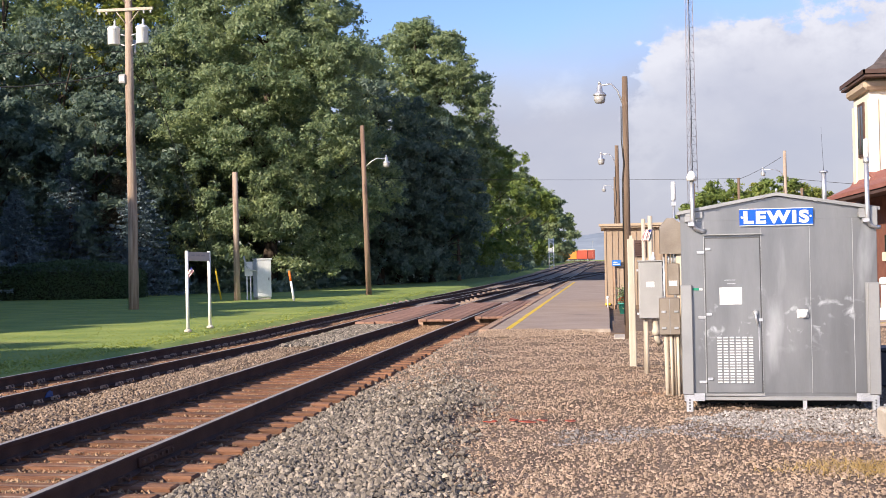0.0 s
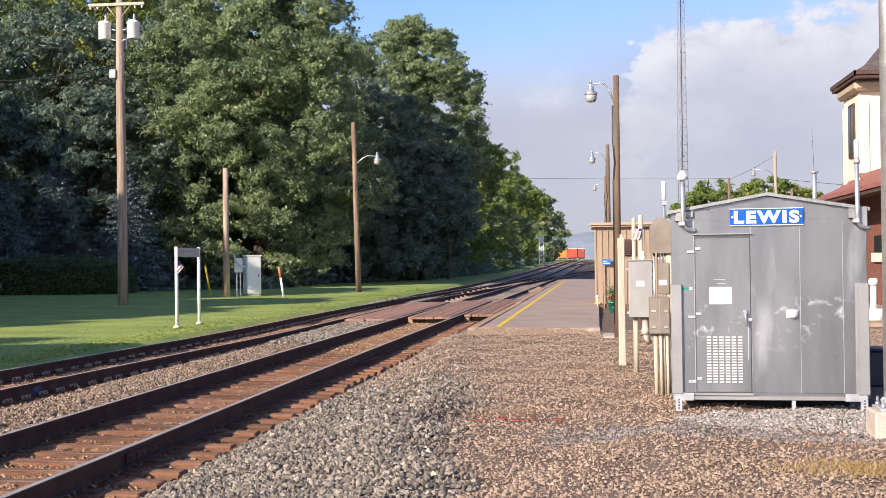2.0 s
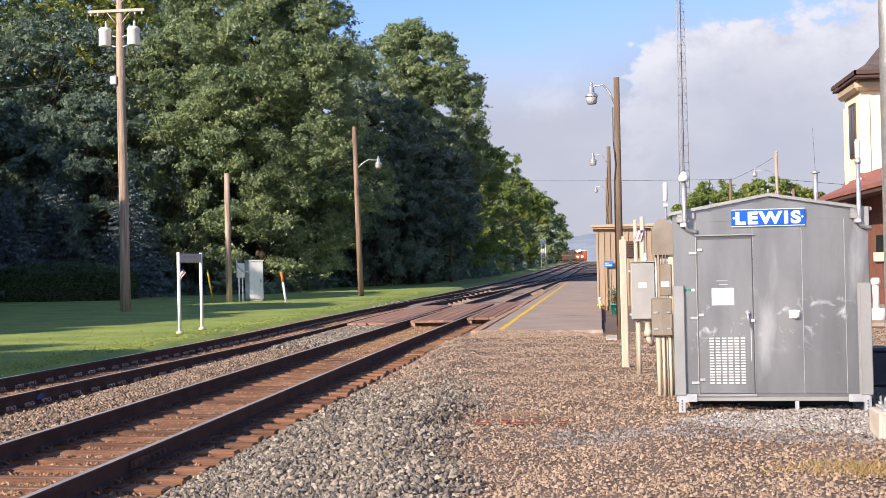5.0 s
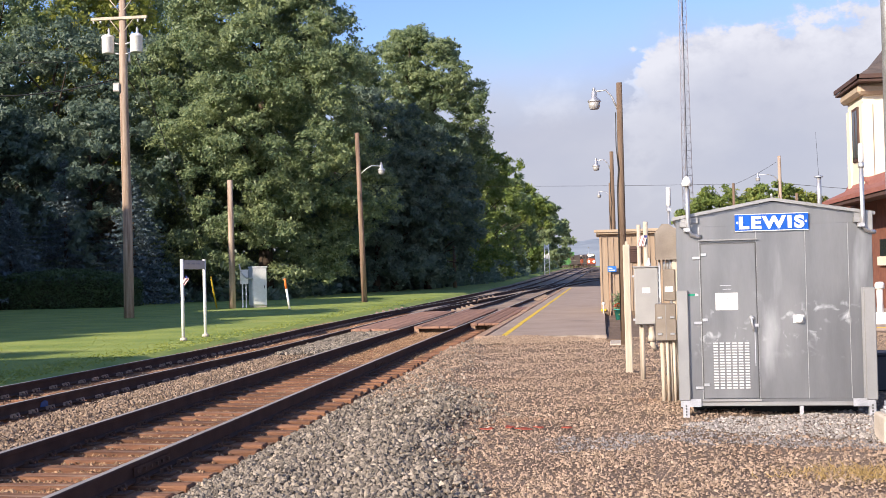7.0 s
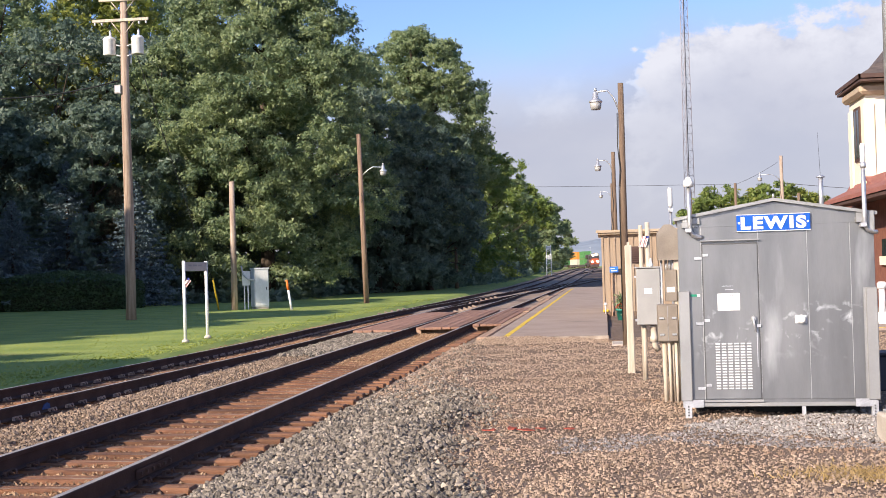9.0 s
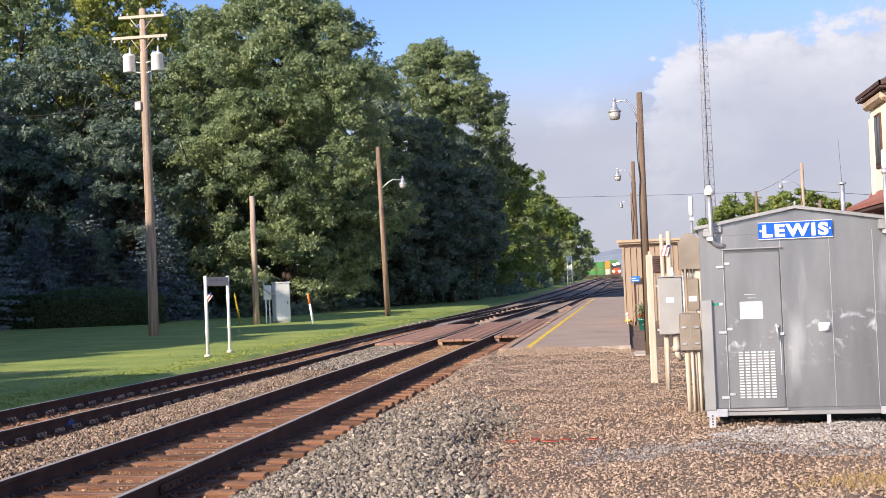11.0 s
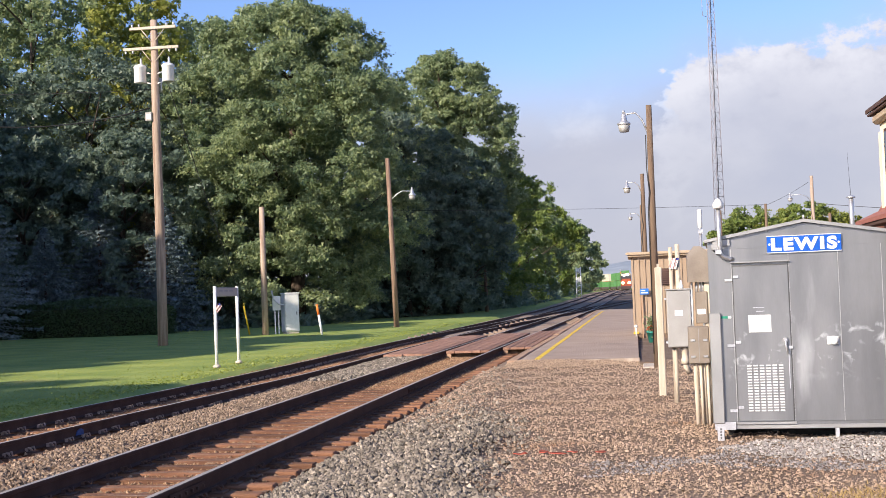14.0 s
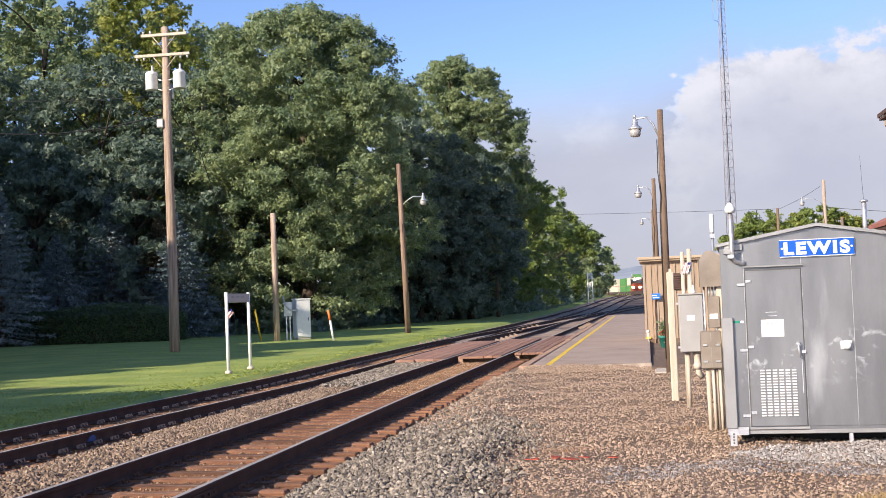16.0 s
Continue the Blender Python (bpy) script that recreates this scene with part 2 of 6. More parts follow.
M = dict(
    grass=material("grass", (0.17, 0.25, 0.055), (0.31, 0.365, 0.09), 0.5, 0.95, bump=0.35, fine=25, stain=(0.36, 0.36, 0.11), grit=0.3),
    blade=leaf_material("grass_blade", (0.22, 0.29, 0.05), (0.40, 0.42, 0.09), 0.4),
    gravel=material("gravel", (0.14, 0.096, 0.068), (0.225, 0.162, 0.12), 1.3, 0.95, bump=1.0, fine=46, stain=(0.16, 0.09, 0.05), spread=0.3, grit=0.9),
    gravel_stone=material("gravel_stone", (0.23, 0.161, 0.113), (0.41, 0.305, 0.224), 0.8, 0.92, bump=0.4, fine=70, per="island", spread=0.25, stain=(0.20, 0.10, 0.05)),
    ballast=material("ballast", (0.09, 0.076, 0.064), (0.15, 0.13, 0.112), 1.6, 0.95, bump=1.0, fine=30),
    ballast_stone=material("ballast_stone", (0.105, 0.09, 0.075), (0.315, 0.268, 0.215), 1.0, 0.9, bump=0.4, fine=60, per="island", spread=0.44),
    rust_stone=material("rust_stone", (0.21, 0.11, 0.055), (0.37, 0.25, 0.155), 1.2, 0.92, bump=0.3, fine=60, per="island", spread=0.4),
    mid_stone=material("mid_stone", (0.15, 0.103, 0.072), (0.31, 0.232, 0.168), 1.2, 0.92, bump=0.3, fine=60, per="island", spread=0.35),
    far_bed=material("far_ballast", (0.25, 0.175, 0.125), (0.37, 0.28, 0.215), 0.9, 0.95, bump=0.8, fine=20, stain=(0.15, 0.10, 0.075), stain_at=0.56),
    rust_bed=material("rusty_bed", (0.17, 0.10, 0.062), (0.28, 0.19, 0.13), 1.4, 0.95, bump=0.8, fine=35),
    pale_stone=material("pale_stone", (0.22, 0.20, 0.185), (0.39, 0.36, 0.335), 1.0, 0.9, bump=0.3, fine=60, per="island", spread=0.35),
    dark_stone=material("dark_stone", (0.15, 0.135, 0.128), (0.28, 0.255, 0.245), 1.0, 0.9, bump=0.3, fine=60, per="island", spread=0.4),
    tie=material("tie_wood", (0.145, 0.064, 0.036), (0.32, 0.16, 0.086), 2.0, 0.85, bump=0.7, fine=30, stretch=(0.6, 7, 7), per="object", spread=0.35, stain=(0.36, 0.28, 0.21), stain_at=0.56),
    rail_side=material("rail_rust", (0.060, 0.034, 0.029), (0.095, 0.056, 0.046), 3.0, 0.85, 0.0, bump=0.2, fine=80, spec=0.15),
    rail_top=material("rail_steel", (0.40, 0.35, 0.315), (0.52, 0.465, 0.42), 3.0, 0.48, 0.35, bump=0.03, fine=40, stretch=(8, 0.4, 1)),
    clip=material("clip_rust", (0.07, 0.04, 0.03), (0.13, 0.075, 0.055), 9.0, 0.75, 0.2, bump=0.2),
    clip_bright=material("spring_clip", (0.28, 0.19, 0.15), (0.42, 0.31, 0.25), 9.0, 0.7, 0.1, bump=0.2),
    brace=material("brace_casting", (0.23, 0.165, 0.125), (0.33, 0.25, 0.195), 9.0, 0.75, 0.1, bump=0.2),
    # near-black that paints the shade below the cabin
    under=material("under_shade_black", (0.02, 0.02, 0.02), (0.03, 0.03, 0.03), 4.0, 0.9),
    straw=leaf_material("dry_straw", (0.36, 0.24, 0.09), (0.50, 0.36, 0.15), 0.2),
    asphalt=material("asphalt", (0.32, 0.245, 0.20), (0.395, 0.31, 0.255), 0.7, 0.92, bump=0.5, fine=90, stain=(0.25, 0.195, 0.165)),
    kerb=material("worn_kerb", (0.33, 0.26, 0.205), (0.50, 0.42, 0.345), 3.5, 0.92, bump=0.5, fine=50, stain=(0.22, 0.16, 0.12), stain_at=0.52),
    concrete=material("concrete", (0.42, 0.36, 0.30), (0.58, 0.52, 0.45), 2.5, 0.9, bump=0.3, fine=60, stain=(0.30, 0.24, 0.2)),
    yellow=material("yellow_paint", (0.66, 0.43, 0.02), (0.75, 0.54, 0.05), 5.0, 0.7, bump=0.2, stain=(0.42, 0.30, 0.12), stain_at=0.58),
    plank=material("crossing_plank", (0.27, 0.145, 0.098), (0.385, 0.222, 0.155), 2.0, 0.8, bump=0.6, fine=30, stretch=(6, 0.5, 6), per="object", spread=0.2),
    timber=material("edge_timber", (0.33, 0.20, 0.12), (0.48, 0.32, 0.22), 2.0, 0.85, bump=0.5, fine=30, stretch=(6, 0.5, 6)),
    pole=material("weathered_pole", (0.24, 0.165, 0.12), (0.50, 0.395, 0.315), 1.6, 0.85, bump=0.6, fine=22, stretch=(6, 6, 0.35), stain=(0.16, 0.08, 0.05)),
    pole_dark=material("dark_pole", (0.12, 0.078, 0.052), (0.22, 0.155, 0.108), 1.6, 0.85, bump=0.6, fine=22, stretch=(6, 6, 0.35), stain=(0.07, 0.045, 0.03)),
    pole_mid=material("brown_pole", (0.17, 0.105, 0.072), (0.32, 0.225, 0.165), 1.6, 0.85, bump=0.6, fine=22, stretch=(6, 6, 0.35), stain=(0.11, 0.06, 0.04)),
    paint_post=material("cream_post", (0.46, 0.39, 0.305), (0.61, 0.53, 0.43), 3.0, 0.7, bump=0.3, fine=40, stretch=(5, 5, 0.5), stain=(0.40, 0.30, 0.2)),
    alu=material("aluminium_sheet", (0.20, 0.2015, 0.203), (0.288, 0.2895, 0.291), 1.1, 0.42, 0.75, bump=0.02, fine=30, stretch=(2.5, 2.5, 0.5), stain=(0.50, 0.50, 0.495), stain_at=0.66, grit=0.10, wear=(0.74, 0.74, 0.74)),
    alu_dull=material("dull_aluminium", (0.31, 0.308, 0.304), (0.385, 0.382, 0.376), 2.0, 0.5, 0.6, bump=0.03, fine=40, grit=0.12),
    alu_dark=material("dark_gasket", (0.08, 0.08, 0.08), (0.12, 0.12, 0.12), 6.0, 0.7),
    galv=material("galvanised", (0.55, 0.55, 0.56), (0.68, 0.68, 0.69), 9.0, 0.42, 0.75, bump=0.05, fine=60),
    louvre=material("pressed_louvre", (0.60, 0.60, 0.59), (0.70, 0.70, 0.69), 9.0, 0.5, 0.3, bump=0.03),
    seam=material("seam_metal", (0.42, 0.42, 0.42), (0.52, 0.52, 0.52), 9.0, 0.45, 0.5, bump=0.0),
    grey_box=material("grey_enclosure", (0.33, 0.325, 0.315), (0.39, 0.38, 0.37), 3.0, 0.5, 0.1, bump=0.03, grit=0.15),
    tan_box=material("tan_enclosure", (0.24, 0.20, 0.165), (0.32, 0.275, 0.23), 4.0, 0.5, 0.4, bump=0.1, stain=(0.17, 0.13, 0.10), grit=0.25),
    white=material("white_paint", (0.74, 0.73, 0.70), (0.82, 0.81, 0.79), 5.0, 0.5, bump=0.03),
    paper=material("paper", (0.80, 0.80, 0.79), (0.86, 0.86, 0.85), 8.0, 0.8, bump=0.0),
    ink=material("ink_grey", (0.25, 0.26, 0.28), (0.32, 0.33, 0.35), 9.0, 0.8, bump=0.0),
    blue=material("blue_enamel", (0.0, 0.075, 0.42), (0.0, 0.09, 0.50), 3.0, 0.35, bump=0.0),
    daub=material("blue_daub", (0.03, 0.07, 0.22), (0.06, 0.10, 0.26), 12.0, 0.8, bump=0.1),
    sign_blue=material("blue_sign", (0.02, 0.14, 0.48), (0.03, 0.17, 0.55), 5.0, 0.5, bump=0.0),
    tan_wall=material("tan_siding", (0.32, 0.24, 0.17), (0.375, 0.285, 0.205), 1.5, 0.8, bump=0.15, fine=40, stretch=(3, 3, 0.4), per="object", spread=0.05),
    tan_trim=material("tan_trim", (0.40, 0.31, 0.215), (0.46, 0.36, 0.26), 3.0, 0.7, bump=0.1),
    cream=material("cream_stucco", (0.74, 0.66, 0.50), (0.82, 0.74, 0.58), 1.2, 0.85, bump=0.2, fine=50),
    brown=material("brown_trim", (0.065, 0.036, 0.03), (0.10, 0.058, 0.046), 3.0, 0.7, bump=0.1),
    red_roof=material("red_roof", (0.25, 0.095, 0.072), (0.33, 0.14, 0.11), 2.0, 0.75, bump=0.3, fine=30, stretch=(1, 1, 4)),
    slate=material("slate_roof", (0.075, 0.06, 0.055), (0.14, 0.11, 0.10), 3.0, 0.8, bump=0.4, fine=20, stretch=(1, 1, 5)),
    brick=material("dark_brick", (0.16, 0.06, 0.04), (0.24, 0.10, 0.065), 4.0, 0.85, bump=0.3, fine=30),
    glass=material("dark_glass", (0.02, 0.025, 0.03), (0.03, 0.035, 0.04), 2.0, 0.08, 0.0, bump=0.0, spec=0.8),
    bark=material("bark", (0.05, 0.035, 0.025), (0.10, 0.075, 0.055), 2.0, 0.95, bump=0.9, fine=14, stretch=(4, 4, 0.6)),
    # blue is raised in leaf and leaf_dark to imitate haze over the wood
    leaf=leaf_material("maple_leaf", (0.13, 0.202, 0.115), (0.355, 0.408, 0.19), 0.45),
    leaf_dark=leaf_material("dark_leaf", (0.098, 0.155, 0.122), (0.205, 0.262, 0.188), 0.42),
    leaf_bright=leaf_material("bright_leaf", (0.125, 0.20, 0.05), (0.29, 0.345, 0.09), 0.42),
    leaf_yellow=leaf_material("yellow_leaf", (0.18, 0.235, 0.05), (0.37, 0.37, 0.085), 0.42),
    needle=leaf_material("spruce_needle", (0.095, 0.14, 0.155), (0.185, 0.24, 0.26), 0.15),
    # paler copy of needle: skylight on one spruce put into its colour
    needle_skylit=leaf_material("skylit_needle", (0.15, 0.205, 0.225), (0.26, 0.33, 0.36), 0.15),
    needle_brown=leaf_material("brown_needle", (0.06, 0.055, 0.036), (0.12, 0.105, 0.07), 0.1),
    hedge=leaf_material("hedge_leaf", (0.03, 0.065, 0.026), (0.08, 0.13, 0.048), 0.15),
    hedge_core=material("hedge_twigs", (0.02, 0.025, 0.012), (0.035, 0.04, 0.02), 3.0, 0.95, bump=0.5),
    wire=material("black_cable", (0.02, 0.02, 0.02), (0.035, 0.035, 0.035), 4.0, 0.6, bump=0.0),
    steel=material("tower_steel", (0.24, 0.22, 0.245), (0.32, 0.30, 0.325), 3.0, 0.6, 0.3, bump=0.05),
    orange=material("orange_plastic", (0.75, 0.16, 0.02), (0.82, 0.22, 0.04), 4.0, 0.6, bump=0.0),
    flag_red=material("flag_red", (0.5, 0.06, 0.06), (0.6, 0.09, 0.08), 4.0, 0.9, bump=0.1),
    flag_faded=material("flag_faded", (0.50, 0.20, 0.19), (0.58, 0.28, 0.26), 4.0, 0.9, bump=0.1),
    rag=material("faded_rag", (0.24, 0.045, 0.03), (0.36, 0.085, 0.05), 14.0, 0.95, bump=0.4),
    flag_blue=material("flag_blue", (0.04, 0.05, 0.2), (0.06, 0.07, 0.26), 4.0, 0.9, bump=0.1),
    # aerial haze is mixed into the hills' base colour
    hill=material("far_hill", (0.235, 0.275, 0.32), (0.275, 0.315, 0.36), 0.01, 1.0, bump=0.0, fine=0.05),
    loco=material("locomotive_paint", (0.045, 0.03, 0.028), (0.07, 0.045, 0.04), 1.0, 0.5, bump=0.1, stain=(0.10, 0.07, 0.05)),
    # dark red paint, brightened to carry some of the headlights' glow
    loco_red=material("loco_red", (0.23, 0.045, 0.022), (0.31, 0.07, 0.032), 0.9, 0.55, bump=0.05, stain=(0.22, 0.06, 0.03)),
    c_orange=material("orange_steel", (0.62, 0.20, 0.03), (0.72, 0.27, 0.05), 0.7, 0.6, bump=0.1, stain=(0.4, 0.14, 0.05), stain_at=0.66),
    c_red=material("red_steel", (0.40, 0.06, 0.035), (0.50, 0.09, 0.05), 0.7, 0.6, bump=0.1, stain=(0.28, 0.06, 0.04)),
    c_maroon=material("maroon_steel", (0.27, 0.045, 0.03), (0.34, 0.07, 0.045), 0.7, 0.6, bump=0.1),
    c_green=material("green_steel", (0.06, 0.19, 0.055), (0.10, 0.25, 0.085), 0.7, 0.6, bump=0.1),
    c_white=material("white_steel", (0.46, 0.43, 0.35), (0.56, 0.52, 0.43), 0.7, 0.6, bump=0.1, stain=(0.5, 0.43, 0.33)),
    lamp=glow_material("headlight", (1.0, 0.74, 0.38), 7.0),
)


# ---------- mesh helpers ----------
def part(name, bm, mat, parent=None, label="", smooth=False):
    """Links a bmesh as one mesh object under a thing or a part."""
    me = bpy.data.meshes.new(name)
    bm.normal_update()
    bm.to_mesh(me)
    bm.free()
    return link(name, me, mat, parent, label, smooth)


def link(name, me, mat, parent=None, label="", smooth=False):
    if mat is not None and not me.materials:
        me.materials.append(M[mat] if isinstance(mat, str) else mat)
    if smooth:
        me.polygons.foreach_set("use_smooth", [True] * len(me.polygons))
    ob = new(name, me)
    if parent is not None:
        ob.parent = parent
    return tagged(ob, label)


def thing(name, m, label, category, group="", kind=""):
    ob = new(name)
    ob.empty_display_size = 0.2
    ob.matrix_basis = m if isinstance(m, Matrix) else pose(*m)
    return tagged(ob, label, category, group, kind)


def box(bm, x0, x1, y0, y1, z0, z1, bevel=0.0):
    n = len(bm.verts)
    vs = [bm.verts.new((x, y, z)) for x in (x0, x1) for y in (y0, y1) for z in (z0, z1)]
    fs = [bm.faces.new([vs[i] for i in f]) for f in ((0, 1, 3, 2), (4, 6, 7, 5), (0, 4, 5, 1), (2, 3, 7, 6), (0, 2, 6, 4), (1, 5, 7, 3))]
    if bevel:
        es = list({e for f in fs for e in f.edges})
        bmesh.ops.bevel(bm, geom=es, offset=bevel, segments=1, affect="EDGES")
    return bm


def B(*a, bevel=0.0):
    return box(bmesh.new(), *a, bevel=bevel)


def tube(bm, pts, r, seg=8, caps=True):
    """A round bar along pts; r is a radius or one radius a point."""
    pts = [Vector(p) for p in pts]
    rs = r if isinstance(r, (list, tuple)) else [r] * len(pts)
    rings = []
    for i, p in enumerate(pts):
        d = (pts[min(i + 1, len(pts) - 1)] - pts[max(i - 1, 0)]).normalized()
        s = d.cross(Vector((0, 0, 1)) if abs(d.z) < 0.95 else Vector((1, 0, 0))).normalized()
        u = s.cross(d).normalized()
        rings.append([bm.verts.new(p + (s * math.cos(a) + u * math.sin(a)) * rs[i]) for a in (2 * math.pi * k / seg for k in range(seg))])
    for q, w in zip(rings, rings[1:]):
        for k in range(seg):
            f = bm.faces.new((q[k], q[(k + 1) % seg], w[(k + 1) % seg], w[k]))
            f.smooth = True
    if caps:
        bm.faces.new(rings[0][::-1])
        bm.faces.new(rings[-1])
    bmesh.ops.recalc_face_normals(bm, faces=bm.faces[:])
    return bm


def T(pts, r, seg=8):
    return tube(bmesh.new(), pts, r, seg)


def lathe(profile, seg=16, at=(0, 0, 0)):
    bm = bmesh.new()
    rings = [[bm.verts.new((at[0] + r * math.cos(a), at[1] + r * math.sin(a), at[2] + z)) for a in (2 * math.pi * k / seg for k in range(seg))] for r, z in profile]
    for q, w in zip(rings, rings[1:]):
        for k in range(seg):
            f = bm.faces.new((q[k], q[(k + 1) % seg], w[(k + 1) % seg], w[k]))
            f.smooth = True
    bm.faces.new(rings[0][::-1])
    bm.faces.new(rings[-1])
    bmesh.ops.recalc_face_normals(bm, faces=bm.faces[:])
    return bm


def extrude(poly, a, b, axis="y"):
    """A flat outline (two coordinates) drawn out from a to b along an axis."""
    bm = bmesh.new()

    def at(p, v):
        return {"y": (p[0], v, p[1]), "x": (v, p[0], p[1]), "z": (p[0], p[1], v)}[axis]
    f0, f1 = [bm.verts.new(at(p, a)) for p in poly], [bm.verts.new(at(p, b)) for p in poly]
    bm.faces.new(f0)
    bm.faces.new(f1[::-1])
    n = len(poly)
    for i in range(n):
        bm.faces.new((f0[i], f1[i], f1[(i + 1) % n], f0[(i + 1) % n]))
    bmesh.ops.recalc_face_normals(bm, faces=bm.faces[:])
    return bm


def mesh_from(name, verts, faces):
    """verts (n,3) and faces (m,k) arrays to a mesh, quickly."""
    me = bpy.data.meshes.new(name)
    verts, faces = np.asarray(verts, dtype=np.float32), np.asarray(faces, dtype=np.int32)
    k = faces.shape[1]
    me.vertices.add(len(verts))
    me.vertices.foreach_set("co", verts.ravel())
    me.loops.add(faces.size)
    me.loops.foreach_set("vertex_index", faces.ravel())
    me.polygons.add(len(faces))
    me.polygons.foreach_set("loop_start", np.arange(0, faces.size, k, dtype=np.int32))
    me.polygons.foreach_set("use_smooth", np.zeros(len(faces), dtype=bool))
    me.update(calc_edges=True)
    me.validate()
    return me


RNG = np.random.default_rng(7)


def scatter_stones(name, xs, ys, zs, size, mat, label, parent=None, small=False):
    """Many angular stones in one mesh: squashed, jittered octahedra with cut tops."""
    n = len(xs)
    base = np.array([(1, 0, -.25), (.35, .95, -.2), (-.8, .6, -.3), (-.85, -.55, -.2), (.3, -1, -.3), (.45, .35, .62), (-.45, .3, .7), (-.05, -.55, .6)])
    faces = np.array([(0, 1, 5), (1, 2, 6), (1, 6, 5), (2, 3, 6), (3, 7, 6), (3, 4, 7), (4, 0, 7), (0, 5, 7), (5, 6, 7)])
    if small:
        # chips: four sharp sides and a skewed top
        base = np.array([(1, 0.1, -.3), (.1, .9, -.25), (-.95, -.1, -.3), (-.1, -.95, -.25), (.15, .1, .75)])
        faces = np.array([(0, 1, 4), (1, 2, 4), (2, 3, 4), (3, 0, 4)])
    nv = len(base)
    v = base[None] * RNG.uniform(0.55, 1.35, (n, nv, 3))
    if small:
        v[:, 4, :2] += RNG.uniform(-0.5, 0.5, (n, 2))
    v *= np.stack([size, size * RNG.uniform(0.65, 1, n), size * RNG.uniform(0.6, 1.05, n)], 1)[:, None]
    tilt = RNG.uniform(-0.45, 0.45, n)
    c, s = np.cos(tilt)[:, None], np.sin(tilt)[:, None]
    v = np.stack([v[..., 0] * c - v[..., 2] * s, v[..., 1], v[..., 0] * s + v[..., 2] * c], -1)
    a = RNG.uniform(0, 6.283, n)
    c, s = np.cos(a)[:, None], np.sin(a)[:, None]
    v = np.stack([v[..., 0] * c - v[..., 1] * s, v[..., 0] * s + v[..., 1] * c, v[..., 2]], -1)
    v += np.stack([xs, ys, zs], 1)[:, None]
    f = faces[None] + (np.arange(n) * nv)[:, None, None]
    ob = link(name, mesh_from(name, v.reshape(-1, 3), f.reshape(-1, 3)), mat, parent, label)
    return tagged(ob, category="gravel", kind="stuff")


# ---------- the lie of the land ----------
def grade(y):
    """The line climbs a little beyond the platform."""
    t = min(max((y - 90) / 210, 0), 1)
    return 1.0 * t * t * (3 - 2 * t)


GRADE = np.vectorize(grade)


def ballast_edge(y):
    """Where the grey ballast beside the track gives way to the brown yard."""
    return np.interp(y, [8, 9.3, 15, 22.6, 29.7, 40], [-1.2, -1.3, -1.65, -2.15, -2.9, -3.1]) + 0.16 * np.sin(y * 0.9) + 0.07 * np.sin(y * 2.7)


def yard_z(x, y):
    """The yard's surface: a shoulder of ballast along the track, wheel-worn hollows and low heaps."""
    base = np.interp(x, [-3.9, -3.56, -3.3, -2.7, -1.6, 60], [-0.2, -0.155, -0.09, -0.02, 0.0, 0.0])
    near = np.clip((31 - y) / 3, 0, 1)
    ridge = 0.085 * np.exp(-((x - ballast_edge(y) + 0.42) / 0.36) ** 2) * np.clip((y - 7) / 5, 0, 1)
    heaps = 0.013 * np.sin(x * 3.1 + 0.7 * y) * np.sin(y * 1.9 - x) + 0.010 * np.sin(x * 6.3 - y * 2.2) + 0.008 * np.sin(y * 4.7 + x * 1.7)
    open_yard = np.clip((x + 3.4) * 2, 0, 1) * np.clip((2.6 - x) * 2, 0.15, 1)
    return base + near * (ridge + heaps * open_yard - 0.006)


def sheet(name, xs, ys, zf, mat, label, rough=0.0):
    X, Y = np.meshgrid(np.asarray(xs, float), np.asarray(ys, float))
    Z = zf(X, Y) + (RNG.uniform(-rough, rough, X.shape) if rough else 0)
    nx, ny = len(xs), len(ys)
    i = (np.arange(ny - 1)[:, None] * nx + np.arange(nx - 1)[None]).ravel()
    ob = link(name, mesh_from(name, np.stack([X, Y, Z], -1).reshape(-1, 3), np.stack([i, i + 1, i + nx + 1, i + nx], 1)), mat, None, label, True)
    return tagged(ob, category="ground", kind="structure")


def ground_z(X, Y):
    dip = np.interp(X, [-11.4, -9.95, -9.6, -4.2, -1.5, 60], [0, -0.03, -0.22, -0.22, -0.08, -0.06])
    far = np.clip((Y - 420) / 200, 0, 1)
    return GRADE(Y) + dip * (1 - far)


sheet("ground", [-4000, -1200, -300, -120, -60, -40, -30, -24, -20, -16, -13, -11.4, -10.4, -9.95, -9.6, -7, -4.2, -1.5, 3, 8, 20, 60, 200, 1000, 4000],
      [-600, -150, -40, 0] + list(range(8, 130, 4)) + list(range(130, 460, 15)) + [520, 700, 1200, 4500], ground_z, "grass", "mown green grass lawn beside the railway")
sheet("gravel_yard", list(np.arange(-3.62, 4, 0.127)) + [4.5, 5.5, 8, 10, 14, 20, 40, 70], list(np.arange(-12, 7, 0.5)) + list(np.arange(7, 30, 0.16)) + list(range(31, 130, 6)) + list(range(130, 470, 20)),
      lambda X, Y: yard_z(X, Y) + GRADE(Y), "gravel", "brown crushed gravel yard beside the track", 0.006)
sheet("track_bed", list(np.arange(-10.0, -3.4, 0.2)), list(np.arange(-12, 52, 0.5)) + [52],
      lambda X, Y: GRADE(Y) - 0.145 + 0.02 * (np.abs(X + 6.45) < 0.5), "rust_bed", "rust-stained stone ballast under the tracks", 0.008)
